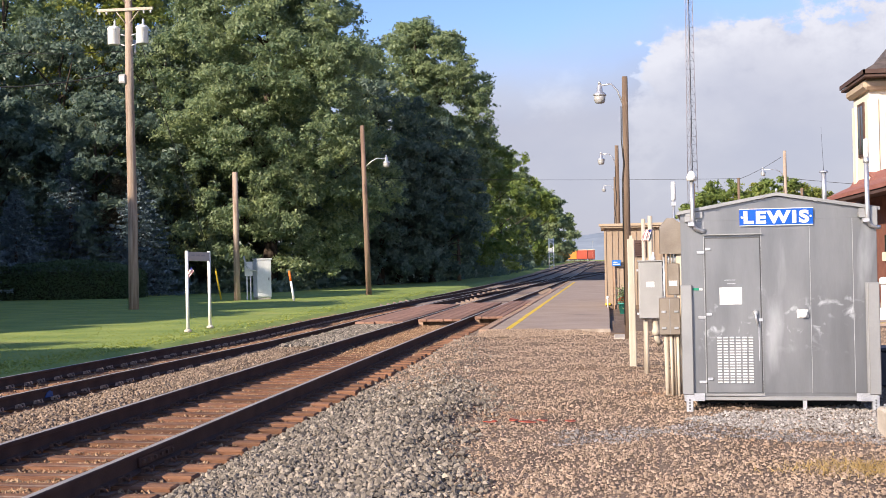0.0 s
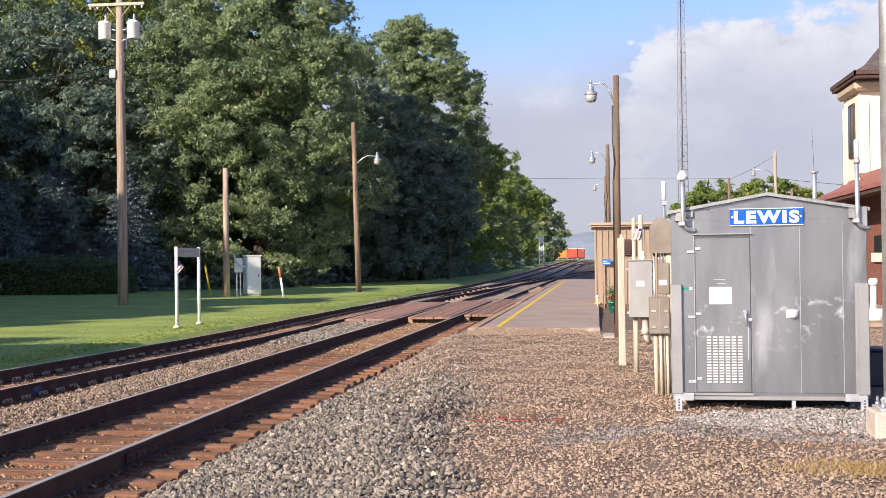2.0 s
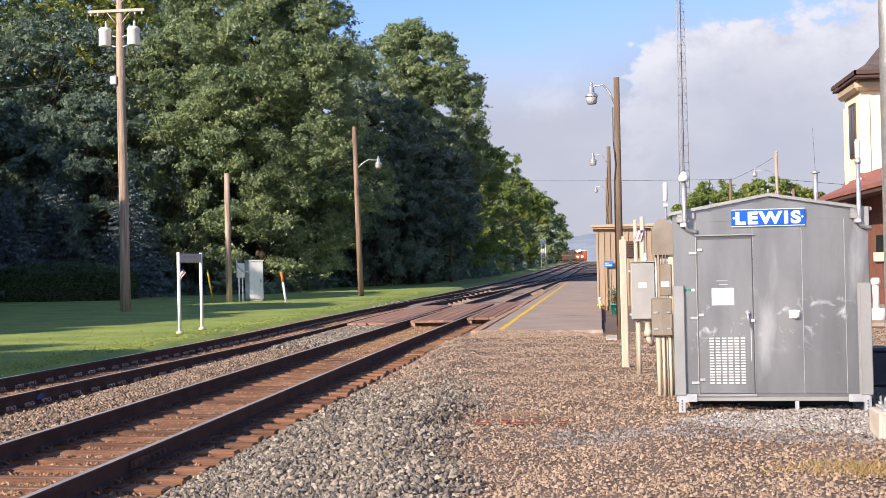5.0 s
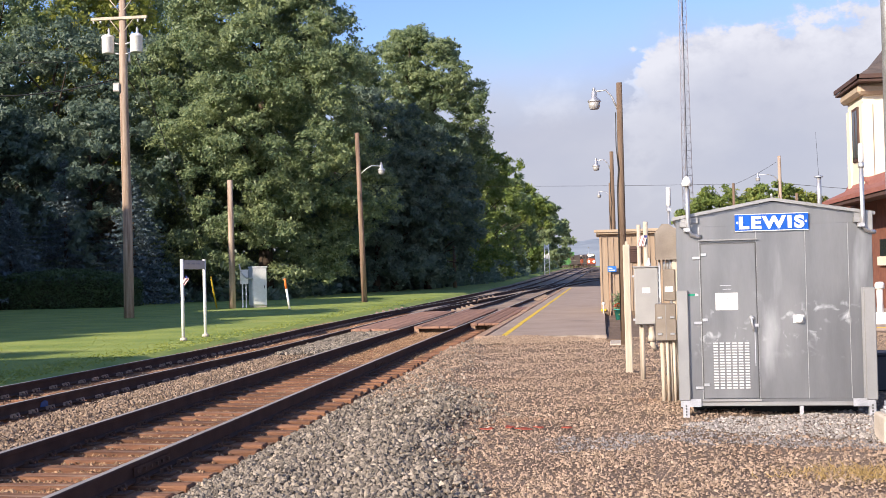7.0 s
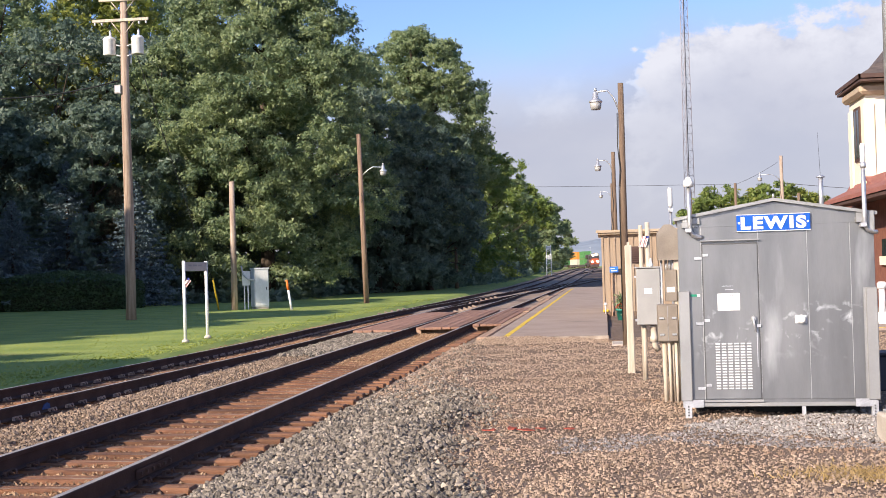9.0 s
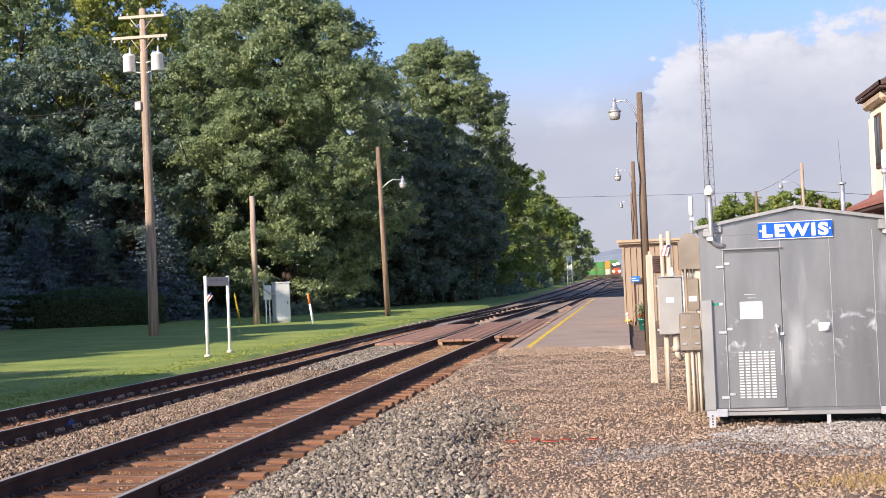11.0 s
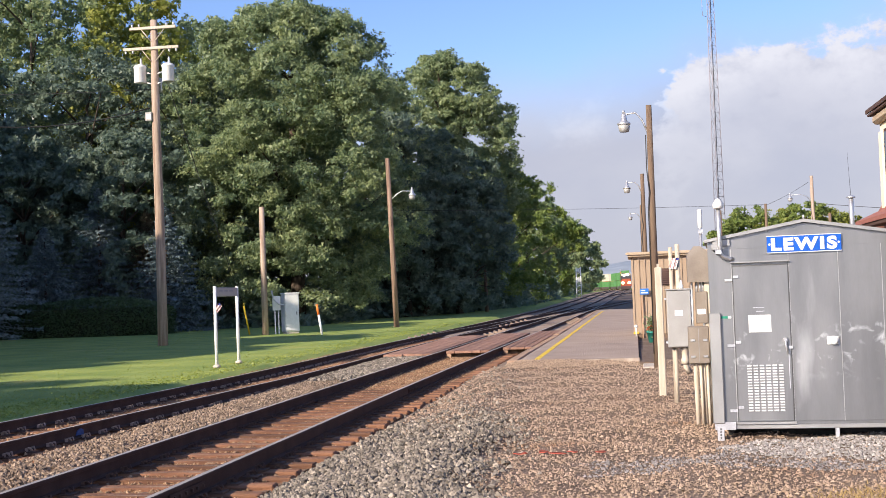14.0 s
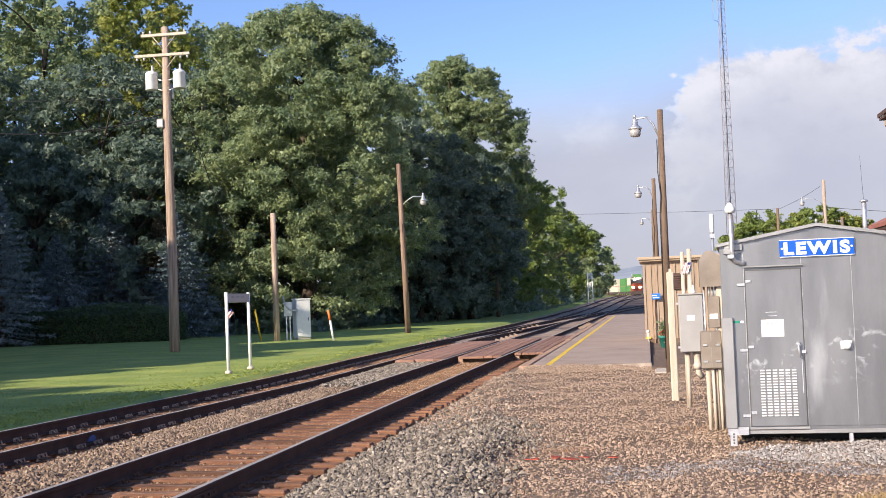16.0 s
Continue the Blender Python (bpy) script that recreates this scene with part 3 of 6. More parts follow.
sheet("track_bed", list(np.arange(-9.1, -3.0, 0.25)), list(np.arange(51, 130, 0.8)) + list(range(130, 480, 6)),
      lambda X, Y: GRADE(Y) - 0.06 + 0.02 * np.sin(X * 2.9 + Y * 0.2) - 0.085 * np.clip((54 - Y) / 2, 0, 1), "far_bed", "tan stone ballast packed round the far tracks", 0.012)


# ---------- tracks ----------
def smooth_path(ctrl, step=1.5):
    """Points along a soft curve through the control points (x, y)."""
    c = [Vector(p) for p in ctrl]
    c = [c[0] * 2 - c[1]] + c + [c[-1] * 2 - c[-2]]
    out = []
    for a, b, d, e in zip(c, c[1:], c[2:], c[3:]):
        n = max(1, round((d - b).length / step))
        for k in range(n):
            t = k / n
            out.append(0.5 * (2 * b + (d - a) * t + (2 * a - 5 * b + 4 * d - e) * t * t + (3 * b - a - 3 * d + e) * t ** 3))
    return out + [c[-2]]


def offset(path, o):
    res = []
    for i, p in enumerate(path):
        d = (path[min(i + 1, len(path) - 1)] - path[max(i - 1, 0)]).normalized()
        res.append(Vector((p.x + d.y * o, p.y - d.x * o)))
    return res


MAIN = smooth_path([(-4.86, -14), (-4.86, 10), (-4.84, 25), (-4.68, 45), (-4.4, 72), (-4.05, 114), (-3.4, 190), (-2.75, 300), (-2.45, 356),
                    (-2.8, 393), (-3.35, 430), (-4.75, 464), (-10.3, 494), (-20.5, 523), (-39, 553), (-65, 583), (-103, 618), (-151, 648), (-240, 690)])
SECOND = smooth_path([(-8.95, -14), (-8.65, 8), (-8.42, 16), (-8.1, 23), (-7.88, 29), (-7.82, 42), (-7.55, 72), (-7.2, 114), (-6.7, 190), (-6.2, 280), (-6.2, 340), (-8.5, 420), (-20, 465), (-60, 510)])
CROSSOVER = smooth_path([(-7.8, 44), (-7.55, 52), (-7.06, 61), (-5.9, 82), (-4.9, 100), (-4.25, 112)])
SIDING = smooth_path([(-4.2, 96), (-3.3, 112), (-0.8, 138), (4, 165), (12, 197), (26, 245)])
SIDING_2 = smooth_path([(-3.3, 190), (-2.0, 215), (2.5, 250), (12, 295), (30, 350)])
RAIL = [(-0.07, -0.17), (0.07, -0.17), (0.07, -0.158), (0.012, -0.14), (0.012, -0.045), (0.036, -0.035), (0.036, -0.006), (0.028, 0), (-0.028, 0), (-0.036, -0.006), (-0.036, -0.035), (-0.012, -0.045), (-0.012, -0.14), (-0.07, -0.158)]
RAIL_TOP = 0.09


def rail(path, o, parent, y1):
    pts = [p for p in offset(path, o) if p.y <= y1 and p.x > -250]
    verts, faces, n = [], [], len(RAIL)
    for i, p in enumerate(pts):
        d = (pts[min(i + 1, len(pts) - 1)] - pts[max(i - 1, 0)]).normalized()
        for a, b in RAIL:
            verts.append((p.x + d.y * a, p.y - d.x * a, RAIL_TOP + grade(p.y) + b))
        if i:
            q = (i - 1) * n
            faces += [(q + k, q + (k + 1) % n, q + n + (k + 1) % n, q + n + k) for k in range(n)]
    me = mesh_from("rail", verts, faces)
    me.materials.append(M["rail_side"])
    me.materials.append(M["rail_top"])
    mid = [1 if (f % n) in (7,) else 0 for f in range(len(faces))]
    me.polygons.foreach_set("material_index", mid)
    ob = new("rail", me)
    ob.parent = parent
    return ob


def tie_mesh(seed):
    r = random.Random(seed)
    bm = B(-1.3, 1.3, -0.112, 0.112, -0.17, 0.0, bevel=0.018)
    bmesh.ops.subdivide_edges(bm, edges=[e for e in bm.edges if e.calc_length() > 1], cuts=5)
    for v in bm.verts:
        v.co.z += r.uniform(-0.008, 0.004)
        v.co.y += r.uniform(-0.01, 0.01)
    me = bpy.data.meshes.new("tie")
    bm.to_mesh(me)
    bm.free()
    me.materials.append(M["tie"])
    return me


TIES = [tie_mesh(k) for k in range(6)]


def clip_mesh(mat):
    """Rail plate with spikes and spring clips either side of the foot."""
    bm = B(-0.19, 0.19, -0.095, 0.095, 0.0, 0.018)
    for sx in (-1, 1):
        for sy in (-1, 1):
            box(bm, sx * 0.085 - 0.016, sx * 0.085 + 0.016, sy * 0.05 - 0.014, sy * 0.05 + 0.014, 0.018, 0.062)
            tube(bm, [(sx * 0.085, sy * 0.05, 0.055), (sx * 0.13, sy * 0.055, 0.07), (sx * 0.155, sy * 0.03, 0.03)], 0.011, 5)
    me = bpy.data.meshes.new("tie_plate")
    bm.to_mesh(me)
    bm.free()
    me.materials.append(M["clip"])
    me.materials.append(M[mat])
    me.polygons.foreach_set("material_index", [1 if p.center.z > 0.03 else 0 for p in me.polygons])
    return me


PLATE, PLATE_BRIGHT = clip_mesh("clip"), clip_mesh("clip_bright")


def track(label, path, y0, y1, ties_to, near_to, group="railway tracks", rails_to=None, plate=None):
    plate = plate or PLATE
    tr = thing("railway_track", (0, 0, 0), label, "railway track", group)
    rail(path, 0.752, tr, rails_to or y1)
    rail(path, -0.752, tr, rails_to or y1)
    dist, nxt, far = 0.0, 0.0, []
    rnd = random.Random(len(path))
    for p, q in zip(path, path[1:]):
        L = (q - p).length
        while nxt < dist + L:
            c = p.lerp(q, (nxt - dist) / L)
            ang = -math.atan2((q - p).x, (q - p).y)
            m = pose(c.x + rnd.uniform(-0.04, 0.04), c.y, RAIL_TOP - 0.188 + grade(c.y), 0, 0, math.degrees(ang) + rnd.uniform(-1.2, 1.2))
            if y0 <= c.y <= near_to:
                ob = new("tie", TIES[rnd.randrange(6)])
                ob.parent, ob.matrix_basis = tr, m
                for o in (-0.752, 0.752):
                    pl = new("tie_plate", plate)
                    pl.parent, pl.matrix_basis = tr, m @ pose(o, 0, 0)
            elif near_to < c.y <= ties_to:
                far.append(m)
            nxt += 0.505
        dist += L
    if far:
        bv = np.array([(x, y, z, 1) for x in (-1.3, 1.3) for y in (-0.11, 0.11) for z in (-0.1, 0.0)])
        bf = np.array([(0, 1, 3, 2), (4, 6, 7, 5), (0, 4, 5, 1), (2, 3, 7, 6), (1, 5, 7, 3)])
        v = np.concatenate([(np.array(m) @ bv.T).T[:, :3] for m in far])
        f = np.concatenate([bf + 8 * k for k in range(len(far))])
        tagged(link("tie_bed", mesh_from("tie_bed", v, f), "tie", tr), kind="stuff")
    return tr


track("rusty-sided railway track with polished rails on timber ties", MAIN, -14, 720, 300, 52)
track("dark steel railway track with spring clips beside the lawn", SECOND, -14, 520, 300, 52, plate=PLATE_BRIGHT)
track("dark crossover track joining the two main tracks", CROSSOVER, 46, 118, 118, 46)
track("dark siding track curving off past the platform", SIDING, 96, 240, 240, 96)
track("dark siding track curving off beyond the platform", SIDING_2, 190, 350, 350, 190)


def switch_parts():
    """Guard rails and switch rods of the turnout beyond the crossing."""
    g = thing("rail_turnout", (0, 0, 0), "dark steel turnout with bright bolted guard rails", "railway switch")
    for x0, x1, y0, y1 in ((-6.78, -6.86, 53, 60), (-6.1, -5.9, 62, 69), (-5.5, -5.55, 88, 94), (-8.3, -8.32, 55, 61)):
        part("guard_rail", tube(bmesh.new(), [(x0, y0, 0.05), (x0, y0 + 0.6, 0.08), (x1, y1 - 0.6, 0.08), (x1, y1, 0.05)], 0.035, 6), "rail_side", g)
    for x0, x1, y0, dy, n in ((-8.93, -8.86, 50.6, 1.5, 5), (-6.62, -6.42, 63.5, 2.5, 6), (-6.02, -5.96, 51.8, 1.7, 5), (-3.45, -3.38, 66.5, 1.9, 6)):
        for k in range(n):
            b = part("rail_brace", extrude([(-0.13, -0.06), (0.13, -0.06), (0.13, -0.03), (-0.07, 0.06), (-0.13, 0.06)], -0.07, 0.07), "brace", g, "pale cast rail brace")
            b.matrix_basis = pose(x0 + (x1 - x0) * k / n, y0 + dy * k, 0.0)
    return g


switch_parts()


# ---------- loose stones where they can be told apart ----------
def in_view(x, y, m=0.7):
    return (x > -0.60 * y - m) & (x < 0.285 * y + m)


def stones():
    def spread(n, x0, x1, y0, y1, p=1.0):
        x = RNG.uniform(x0, x1, n)
        y = y0 + (y1 - y0) * RNG.uniform(0, 1, n) ** p
        k = in_view(x, y)
        return x[k], y[k]

    x, y = spread(60000, -3.48, -0.9, 7.4, 31, 1.45)
    k = (x < ballast_edge(y) + RNG.normal(0, 0.2, len(x))) & (RNG.uniform(0, 1, len(x)) > np.clip((y - 12) / 7, 0, 0.97))
    x, y = x[k], y[k]
    scatter_stones("ballast_stones", x, y, yard_z(x, y) + 0.006 + RNG.uniform(0, 0.040, len(x)), 0.013 + 0.026 * RNG.uniform(0, 1, len(x)) ** 1.4, "ballast_stone", "loose grey crushed stone ballast along the track")
    x, y = spread(150000, -3.46, 8, 7.4, 30, 1.55)
    k = (x > ballast_edge(y) - 0.3 + RNG.normal(0, 0.25, len(x))) | ((RNG.uniform(0, 1, len(x)) < np.clip((y - 11) / 6, 0, 1)))
    pale = (x > 0.95 + 0.2 * np.sin(y * 5)) & (np.abs(y - 13.55) < 0.6 + 0.12 * np.sin(x * 5) + 0.6 * np.clip(x - 1.5, 0, 1)) & (RNG.uniform(0, 1, len(x)) < 0.9)
    dark = (np.abs(y - 12.45 - 0.25 * np.sin(x * 2.2)) < 0.45 + 0.15 * np.sin(x * 9)) & (x > -0.5) & (RNG.uniform(0, 1, len(x)) < 0.6)
    twice = np.where(pale | dark, 1, 0).astype(bool)
    x, y = np.concatenate([x, x[twice] + RNG.normal(0, 0.05, twice.sum())]), np.concatenate([y, y[twice] + RNG.normal(0, 0.05, twice.sum())])
    k, pale, dark = np.concatenate([k, k[twice]]), np.concatenate([pale, pale[twice]]), np.concatenate([dark, dark[twice]])
    for nm, sel, mt, lb, s in (("gravel_stones", k & ~pale & ~dark, "gravel_stone", "loose brown crushed gravel", (0.009, 0.0248)),
                               ("pale_gravel", k & pale, "pale_stone", "pale grey limestone chips round the cabin", (0.012, 0.026)),
                               ("dark_gravel", k & dark & ~pale, "dark_stone", "dark grey cinders on the gravel", (0.010, 0.024))):
        sz = s[0] + (s[1] - s[0]) * RNG.uniform(0, 1, len(x)) ** 2.2
        big = sz > 0.019
        for q, sm in ((sel & big, False), (sel & ~big, True)):
            scatter_stones(nm, x[q], y[q], yard_z(x[q], y[q]) + 0.003 + RNG.uniform(0, 0.011, q.sum()), sz[q], mt, lb, None, sm)
    # gravel banked up against the platform's kerb
    def bank(x, y):
        return np.clip(0.125 - 0.055 * np.clip(x + 1.9, 0, 3) - 0.16 * np.abs(29.45 - y) + 0.012 * np.sin(x * 7), -0.02, 0.12) * np.clip((x + 3.1) * 3, 0, 1)

    xb, yb = np.arange(-3.1, 0.2, 0.1), np.arange(28.6, 29.46, 0.085)
    X, Y = np.meshgrid(xb, yb)
    i = (np.arange(len(yb) - 1)[:, None] * len(xb) + np.arange(len(xb) - 1)[None]).ravel()
    tagged(link("gravel_bank", mesh_from("gravel_bank", np.stack([X.ravel(), Y.ravel(), bank(X, Y).ravel() - 0.012], 1), np.stack([i, i + 1, i + 1 + len(xb), i + len(xb)], 1)), "gravel", None, "brown gravel banked up against the platform kerb"), category="gravel", kind="stuff")
    x, y = RNG.uniform(-3.0, 0.1, 5200), RNG.uniform(28.65, 29.52, 5200)
    scatter_stones("bank_stones", x, y, bank(x, y) + RNG.uniform(-0.006, 0.008, len(x)), RNG.uniform(0.012, 0.03, len(x)), "gravel_stone", "loose brown crushed gravel at the platform's end", None, True)
    x, y = RNG.uniform(-3.55, 3.5, 6000), RNG.uniform(-7, 7.6, 6000)
    scatter_stones("near_gravel", x, y, yard_z(x, y) + 0.005, RNG.uniform(0.012, 0.03, len(x)), "gravel_stone", "loose brown crushed gravel underfoot", None, True)
    x, y = spread(30000, -6.15, -3.75, 8, 46, 1.3)
    off = np.abs(np.abs(x + 4.84) - 0.752)
    k = (off > 0.10) & ((np.abs(((y + 14) / 0.505) % 1 - 0.5) < 0.27) | (RNG.uniform(0, 1, len(x)) < 0.05) | (y > 24.5)) & ~((y > 36) & (y < 52))
    x, y = x[k], y[k]
    scatter_stones("rusty_ballast", x, y, -0.128 + 0.035 * np.clip((y - 23.5) / 2, 0, 1) + RNG.uniform(-0.01, 0.012, len(x)), RNG.uniform(0.014, 0.03, len(x)), "rust_stone", "rust-stained crushed stone between the ties", None, True)
    x, y = spread(17000, -7.25, -5.85, 9, 33, 1.3)
    scatter_stones("middle_ballast", x, y, -0.085 + 0.05 * np.cos((x + 6.5) * 2.2) + RNG.uniform(-0.01, 0.025, len(x)), RNG.uniform(0.018, 0.036, len(x)), "mid_stone", "brownish crushed stone between the two tracks")
    x, y = spread(3600, -6.9, -5.75, 26, 34.8, 0.8)
    scatter_stones("fresh_ballast", x, y, np.full(len(x), 0.0) + RNG.uniform(-0.01, 0.03, len(x)), RNG.uniform(0.025, 0.045, len(x)), "ballast_stone", "fresh pale grey stone heaped before the crossing")
    x, y = spread(12000, -10.1, -7.1, 12, 46, 1.2)
    k = np.abs(np.abs(x - np.interp(y, [8, 16, 23, 29, 42], [-8.65, -8.42, -8.1, -7.88, -7.82])) - 0.752) > 0.1
    x, y = x[k], y[k]
    scatter_stones("second_ballast", x, y, np.full(len(x), -0.11) + RNG.uniform(-0.01, 0.02, len(x)), RNG.uniform(0.018, 0.036, len(x)), "rust_stone", "rust-brown stone round the second track's ties", None, True)


stones()


# ---------- platform and plank crossing ----------
def platform():
    p = thing("platform", (0, 0, 0), "low asphalt station platform with a yellow edge line", "platform", kind="structure")
    part("paving", B(-2.74, 0.02, 29.7, 98, -0.1, 0.10), "asphalt", p)
    part("kerb", B(-2.74, 0.04, 29.45, 29.7, -0.1, 0.104, bevel=0.012), "kerb", p, "worn concrete kerb")
    for k in range(12):
        part("edge_timber", B(-3.0, -2.78, 29.6 + k * 5.7, 29.6 + k * 5.75 + 5.7, -0.12, 0.115 - 0.012 * (k % 3), bevel=0.02), "timber", p, "weathered edge timber")
    for k in range(20):
        x = -2.41 + 0.006 * math.sin(k * 2.1)
        part("edge_line", B(x, x + 0.13, 29.75 + k * 3.1, 29.75 + k * 3.1 + 3.08, 0.1, 0.1045), "yellow", p, "worn yellow line")
    part("step", B(0.024, 0.42, 28.6, 34.5, -0.1, 0.045, bevel=0.02), "pole_dark", p, "dark timber step")
    part("step", B(0.1, 0.46, 27.3, 28.5, -0.1, 0.03, bevel=0.02), "concrete", p, "cracked concrete slab")
    return p


platform()


def crossing():
    c = thing("track_crossing", (0, 0, 0), "red-brown plank pedestrian crossing laid over the tracks", "crossing")
    r = random.Random(4)
    for x0, x1, y0, y1, n in ((-6.98, -5.62, 35.0, 48.8, 5), (-5.36, -4.12, 35.9, 50.0, 5), (-3.88, -3.04, 37.2, 51.6, 4)):
        w = (x1 - x0) / n
        for k in range(n):
            part("plank", B(x0 + k * w + 0.006, x0 + (k + 1) * w - 0.006, y0 + r.uniform(-0.05, 0.05), y1 + r.uniform(-0.1, 0.1), 0.02, 0.088 + r.uniform(-0.004, 0.004), bevel=0.008), "plank", c)
        for s in range(4):
            part("bearer", B(x0 + 0.05, x1 - 0.05, y0 + 0.35 + s * 3, y0 + 0.55 + s * 3, -0.14, 0.02), "pole_dark", c)
        part("bearer", B(x0 + 0.02, x0 + 0.14, y0 + 0.04, y0 + 0.16, -0.14, 0.02), "timber", c)
    return c


crossing()


# ---------- trees ----------
def leaf_quads(centres, size, up=0.35):
    """A folded leaf spray at every centre, turned at random."""
    n = len(centres)
    nrm = RNG.normal(0, 1, (n, 3))
    nrm[:, 2] = np.abs(nrm[:, 2]) + up
    nrm /= np.linalg.norm(nrm, axis=1)[:, None]
    a = RNG.normal(0, 1, (n, 3))
    t = np.cross(nrm, a)
    t /= np.linalg.norm(t, axis=1)[:, None]
    b = np.cross(nrm, t)
    s = (size * RNG.uniform(0.55, 1.3, n))[:, None]
    w = RNG.uniform(0.45, 0.8, n)[:, None]
    v = np.stack([centres - t * s, centres - b * s * w + nrm * s * 0.12, centres + t * s * 1.1 - nrm * s * 0.2, centres + b * s * w + nrm * s * 0.12], 1)
    i = np.arange(n)[:, None] * 4
    f = np.concatenate([i + [[0, 1, 2]], i + [[0, 2, 3]]])
    return v.reshape(-1, 3), f


def leaf_chips(centres, size, out, g):
    """One small pointed leaf spray at every centre, facing roughly out of its bough."""
    n = len(centres)
    nrm = g.normal(0, 0.8, (n, 3)) + out
    nrm[:, 2] += 0.3
    nrm /= np.linalg.norm(nrm, axis=1)[:, None]
    t = np.cross(nrm, g.normal(0, 1, (n, 3)))
    t /= np.linalg.norm(t, axis=1)[:, None]
    b = np.cross(nrm, t)
    s = (size * g.uniform(0.6, 1.35, n))[:, None]
    w = g.uniform(0.42, 0.7, n)[:, None]
    k = g.uniform(-0.5, 0.5, n)[:, None]
    v = np.stack([centres - t * s * 0.8 - b * s * w, centres - t * s * 0.8 + b * s * w, centres + t * s + b * s * k], 1)
    return v.reshape(-1, 3), np.arange(3 * n).reshape(-1, 3)


def crown_points(n, h0, h1, r, boughs, seed, size, lump=1.0):
    """Leaf centres on layered, dome-topped boughs that stand out of an uneven crown, with gaps between them."""
    g = np.random.default_rng(seed)
    hz = (h1 - h0) / 2
    boughs = int(boughs * 3.2)
    inner = boughs // 4
    ang = g.uniform(0, 6.283, boughs)
    zz = np.clip(g.uniform(-1.0, 1.0, boughs), -0.98, 0.97)
    prof = np.where(zz > 0, np.sqrt(1 - np.abs(zz) ** 2.2), 1 - 0.35 * zz ** 2)
    ph = g.uniform(0, 6.283, 4)
    uneven = 1 + 0.06 * np.sin(2 * ang + ph[0] + zz * 2) + 0.06 * np.sin(3 * ang + ph[1] - zz * 3) + 0.05 * np.sin(7 * zz + ph[2] + ang)
    lr = g.uniform(0.055, 0.13, boughs) * (0.5 * (r + hz)) ** 0.85 * 1.35 * lump
    depth = np.where(np.arange(boughs) < inner, g.uniform(0.25, 0.6, boughs), 0.76 + 0.34 * g.uniform(0, 1, boughs) ** 1.6)
    rad = np.maximum(prof * uneven * r * depth - lr * 0.75, 0)
    lc = np.stack([np.cos(ang) * rad, np.sin(ang) * rad, h0 + hz + zz * (hz * (0.86 + 0.16 * depth) - lr * 0.55) * np.where(depth < 0.7, 0.8, 1)], 1)
    per = 16
    which = g.choice(boughs, n // per, p=lr ** 2 / (lr ** 2).sum())
    d = g.normal(0, 1, (len(which), 3))
    d[:, :2] += 0.5 * np.stack([np.cos(ang), np.sin(ang)], 1)[which]
    d[:, 2] += 0.45
    d /= np.linalg.norm(d, axis=1)[:, None]
    flat = np.array([1.0, 1.0, 0.68])
    clump = lc[which] + d * flat * (lr[which] * g.uniform(0.55, 1.22, len(which)) * (1 + 0.16 * np.sin(9 * d[:, 0] + 7 * d[:, 1] + 8 * d[:, 2] + which)))[:, None]
    pts = clump[:, None] + g.normal(0, 1, (len(which), per, 3)) * np.array([0.16, 0.16, 0.10]) * (0.55 + r * 0.05) * (size / 0.115) ** 0.5
    face = np.repeat(d[:, None], per, 1).reshape(-1, 3)
    return pts.reshape(-1, 3), lc, lr, face, g


def make_tree(name, x, y, h, r, label, leaf="leaf", n=9000, h0=None, boughs=34, size=0.15, seed=1, trunk_r=0.28, z=0.0, lump=1.0):
    t = thing(name, (x, y, z + grade(y)), label, "tree", "trees along the railway")
    h0 = h * 0.14 if h0 is None else h0
    pts, lc, lr, face, g = crown_points(n, h0, h, r, boughs, seed, size, lump)
    bm = tube(bmesh.new(), [(0, 0, -0.2), (0.05, 0, h * 0.2), (-0.1, 0.1, h * 0.5), (0.1, 0, h * 0.86)], [trunk_r * 1.25, trunk_r, trunk_r * 0.6, 0.05], 8)
    order = np.argsort(-lr)[:14]
    for k in order:
        c = Vector(lc[k])
        z0 = max(h * 0.15, c.z - Vector((c.x, c.y)).length * 0.8)
        mid = Vector((c.x * 0.5, c.y * 0.5, (z0 + c.z) / 2 + 0.3))
        tube(bm, [(0, 0, z0), mid, c], [trunk_r * 0.4, trunk_r * 0.22, 0.03], 5, False)
    part("trunk", bm, "bark", t)
    v, f = leaf_chips(pts, size, face, g)
    link("crown", mesh_from("crown", v, f), leaf, t)
    return t


def make_spruce(x, y, h, r, label, leaf="needle", seed=3, n=150):
    g = np.random.default_rng(seed)
    t = thing("spruce_tree", (x, y, grade(y)), label, "tree", "trees along the railway")
    part("trunk", T([(0, 0, -0.2), (0, 0, h * 0.5), (0, 0, h)], [0.02 * h, 0.012 * h, 0.01], 7), "bark", t)
    P = []
    for k in range(n):
        u = (k + g.uniform(0, 1)) / n
        zz = h * (0.04 + 0.95 * u)
        ln = r * (1 - u) ** 0.85 * g.uniform(0.75, 1.12) + 0.12
        a = k * 2.399 + g.uniform(-0.3, 0.3)
        m = int(12 + ln * 32)
        s = g.uniform(0.12, 1, m)
        side = g.normal(0, 0.14, m) * (1.15 - s) * ln
        droop = -0.32 * s * ln + 0.18 * s ** 2 * ln
        P.append(np.stack([np.cos(a) * s * ln - np.sin(a) * side, np.sin(a) * s * ln + np.cos(a) * side, zz + droop + g.normal(0, 0.04, m)], 1))
    v, f = leaf_quads(np.concatenate(P), 0.092, 0.8)
    link("crown", mesh_from("crown", v, f), leaf, t)
    return t


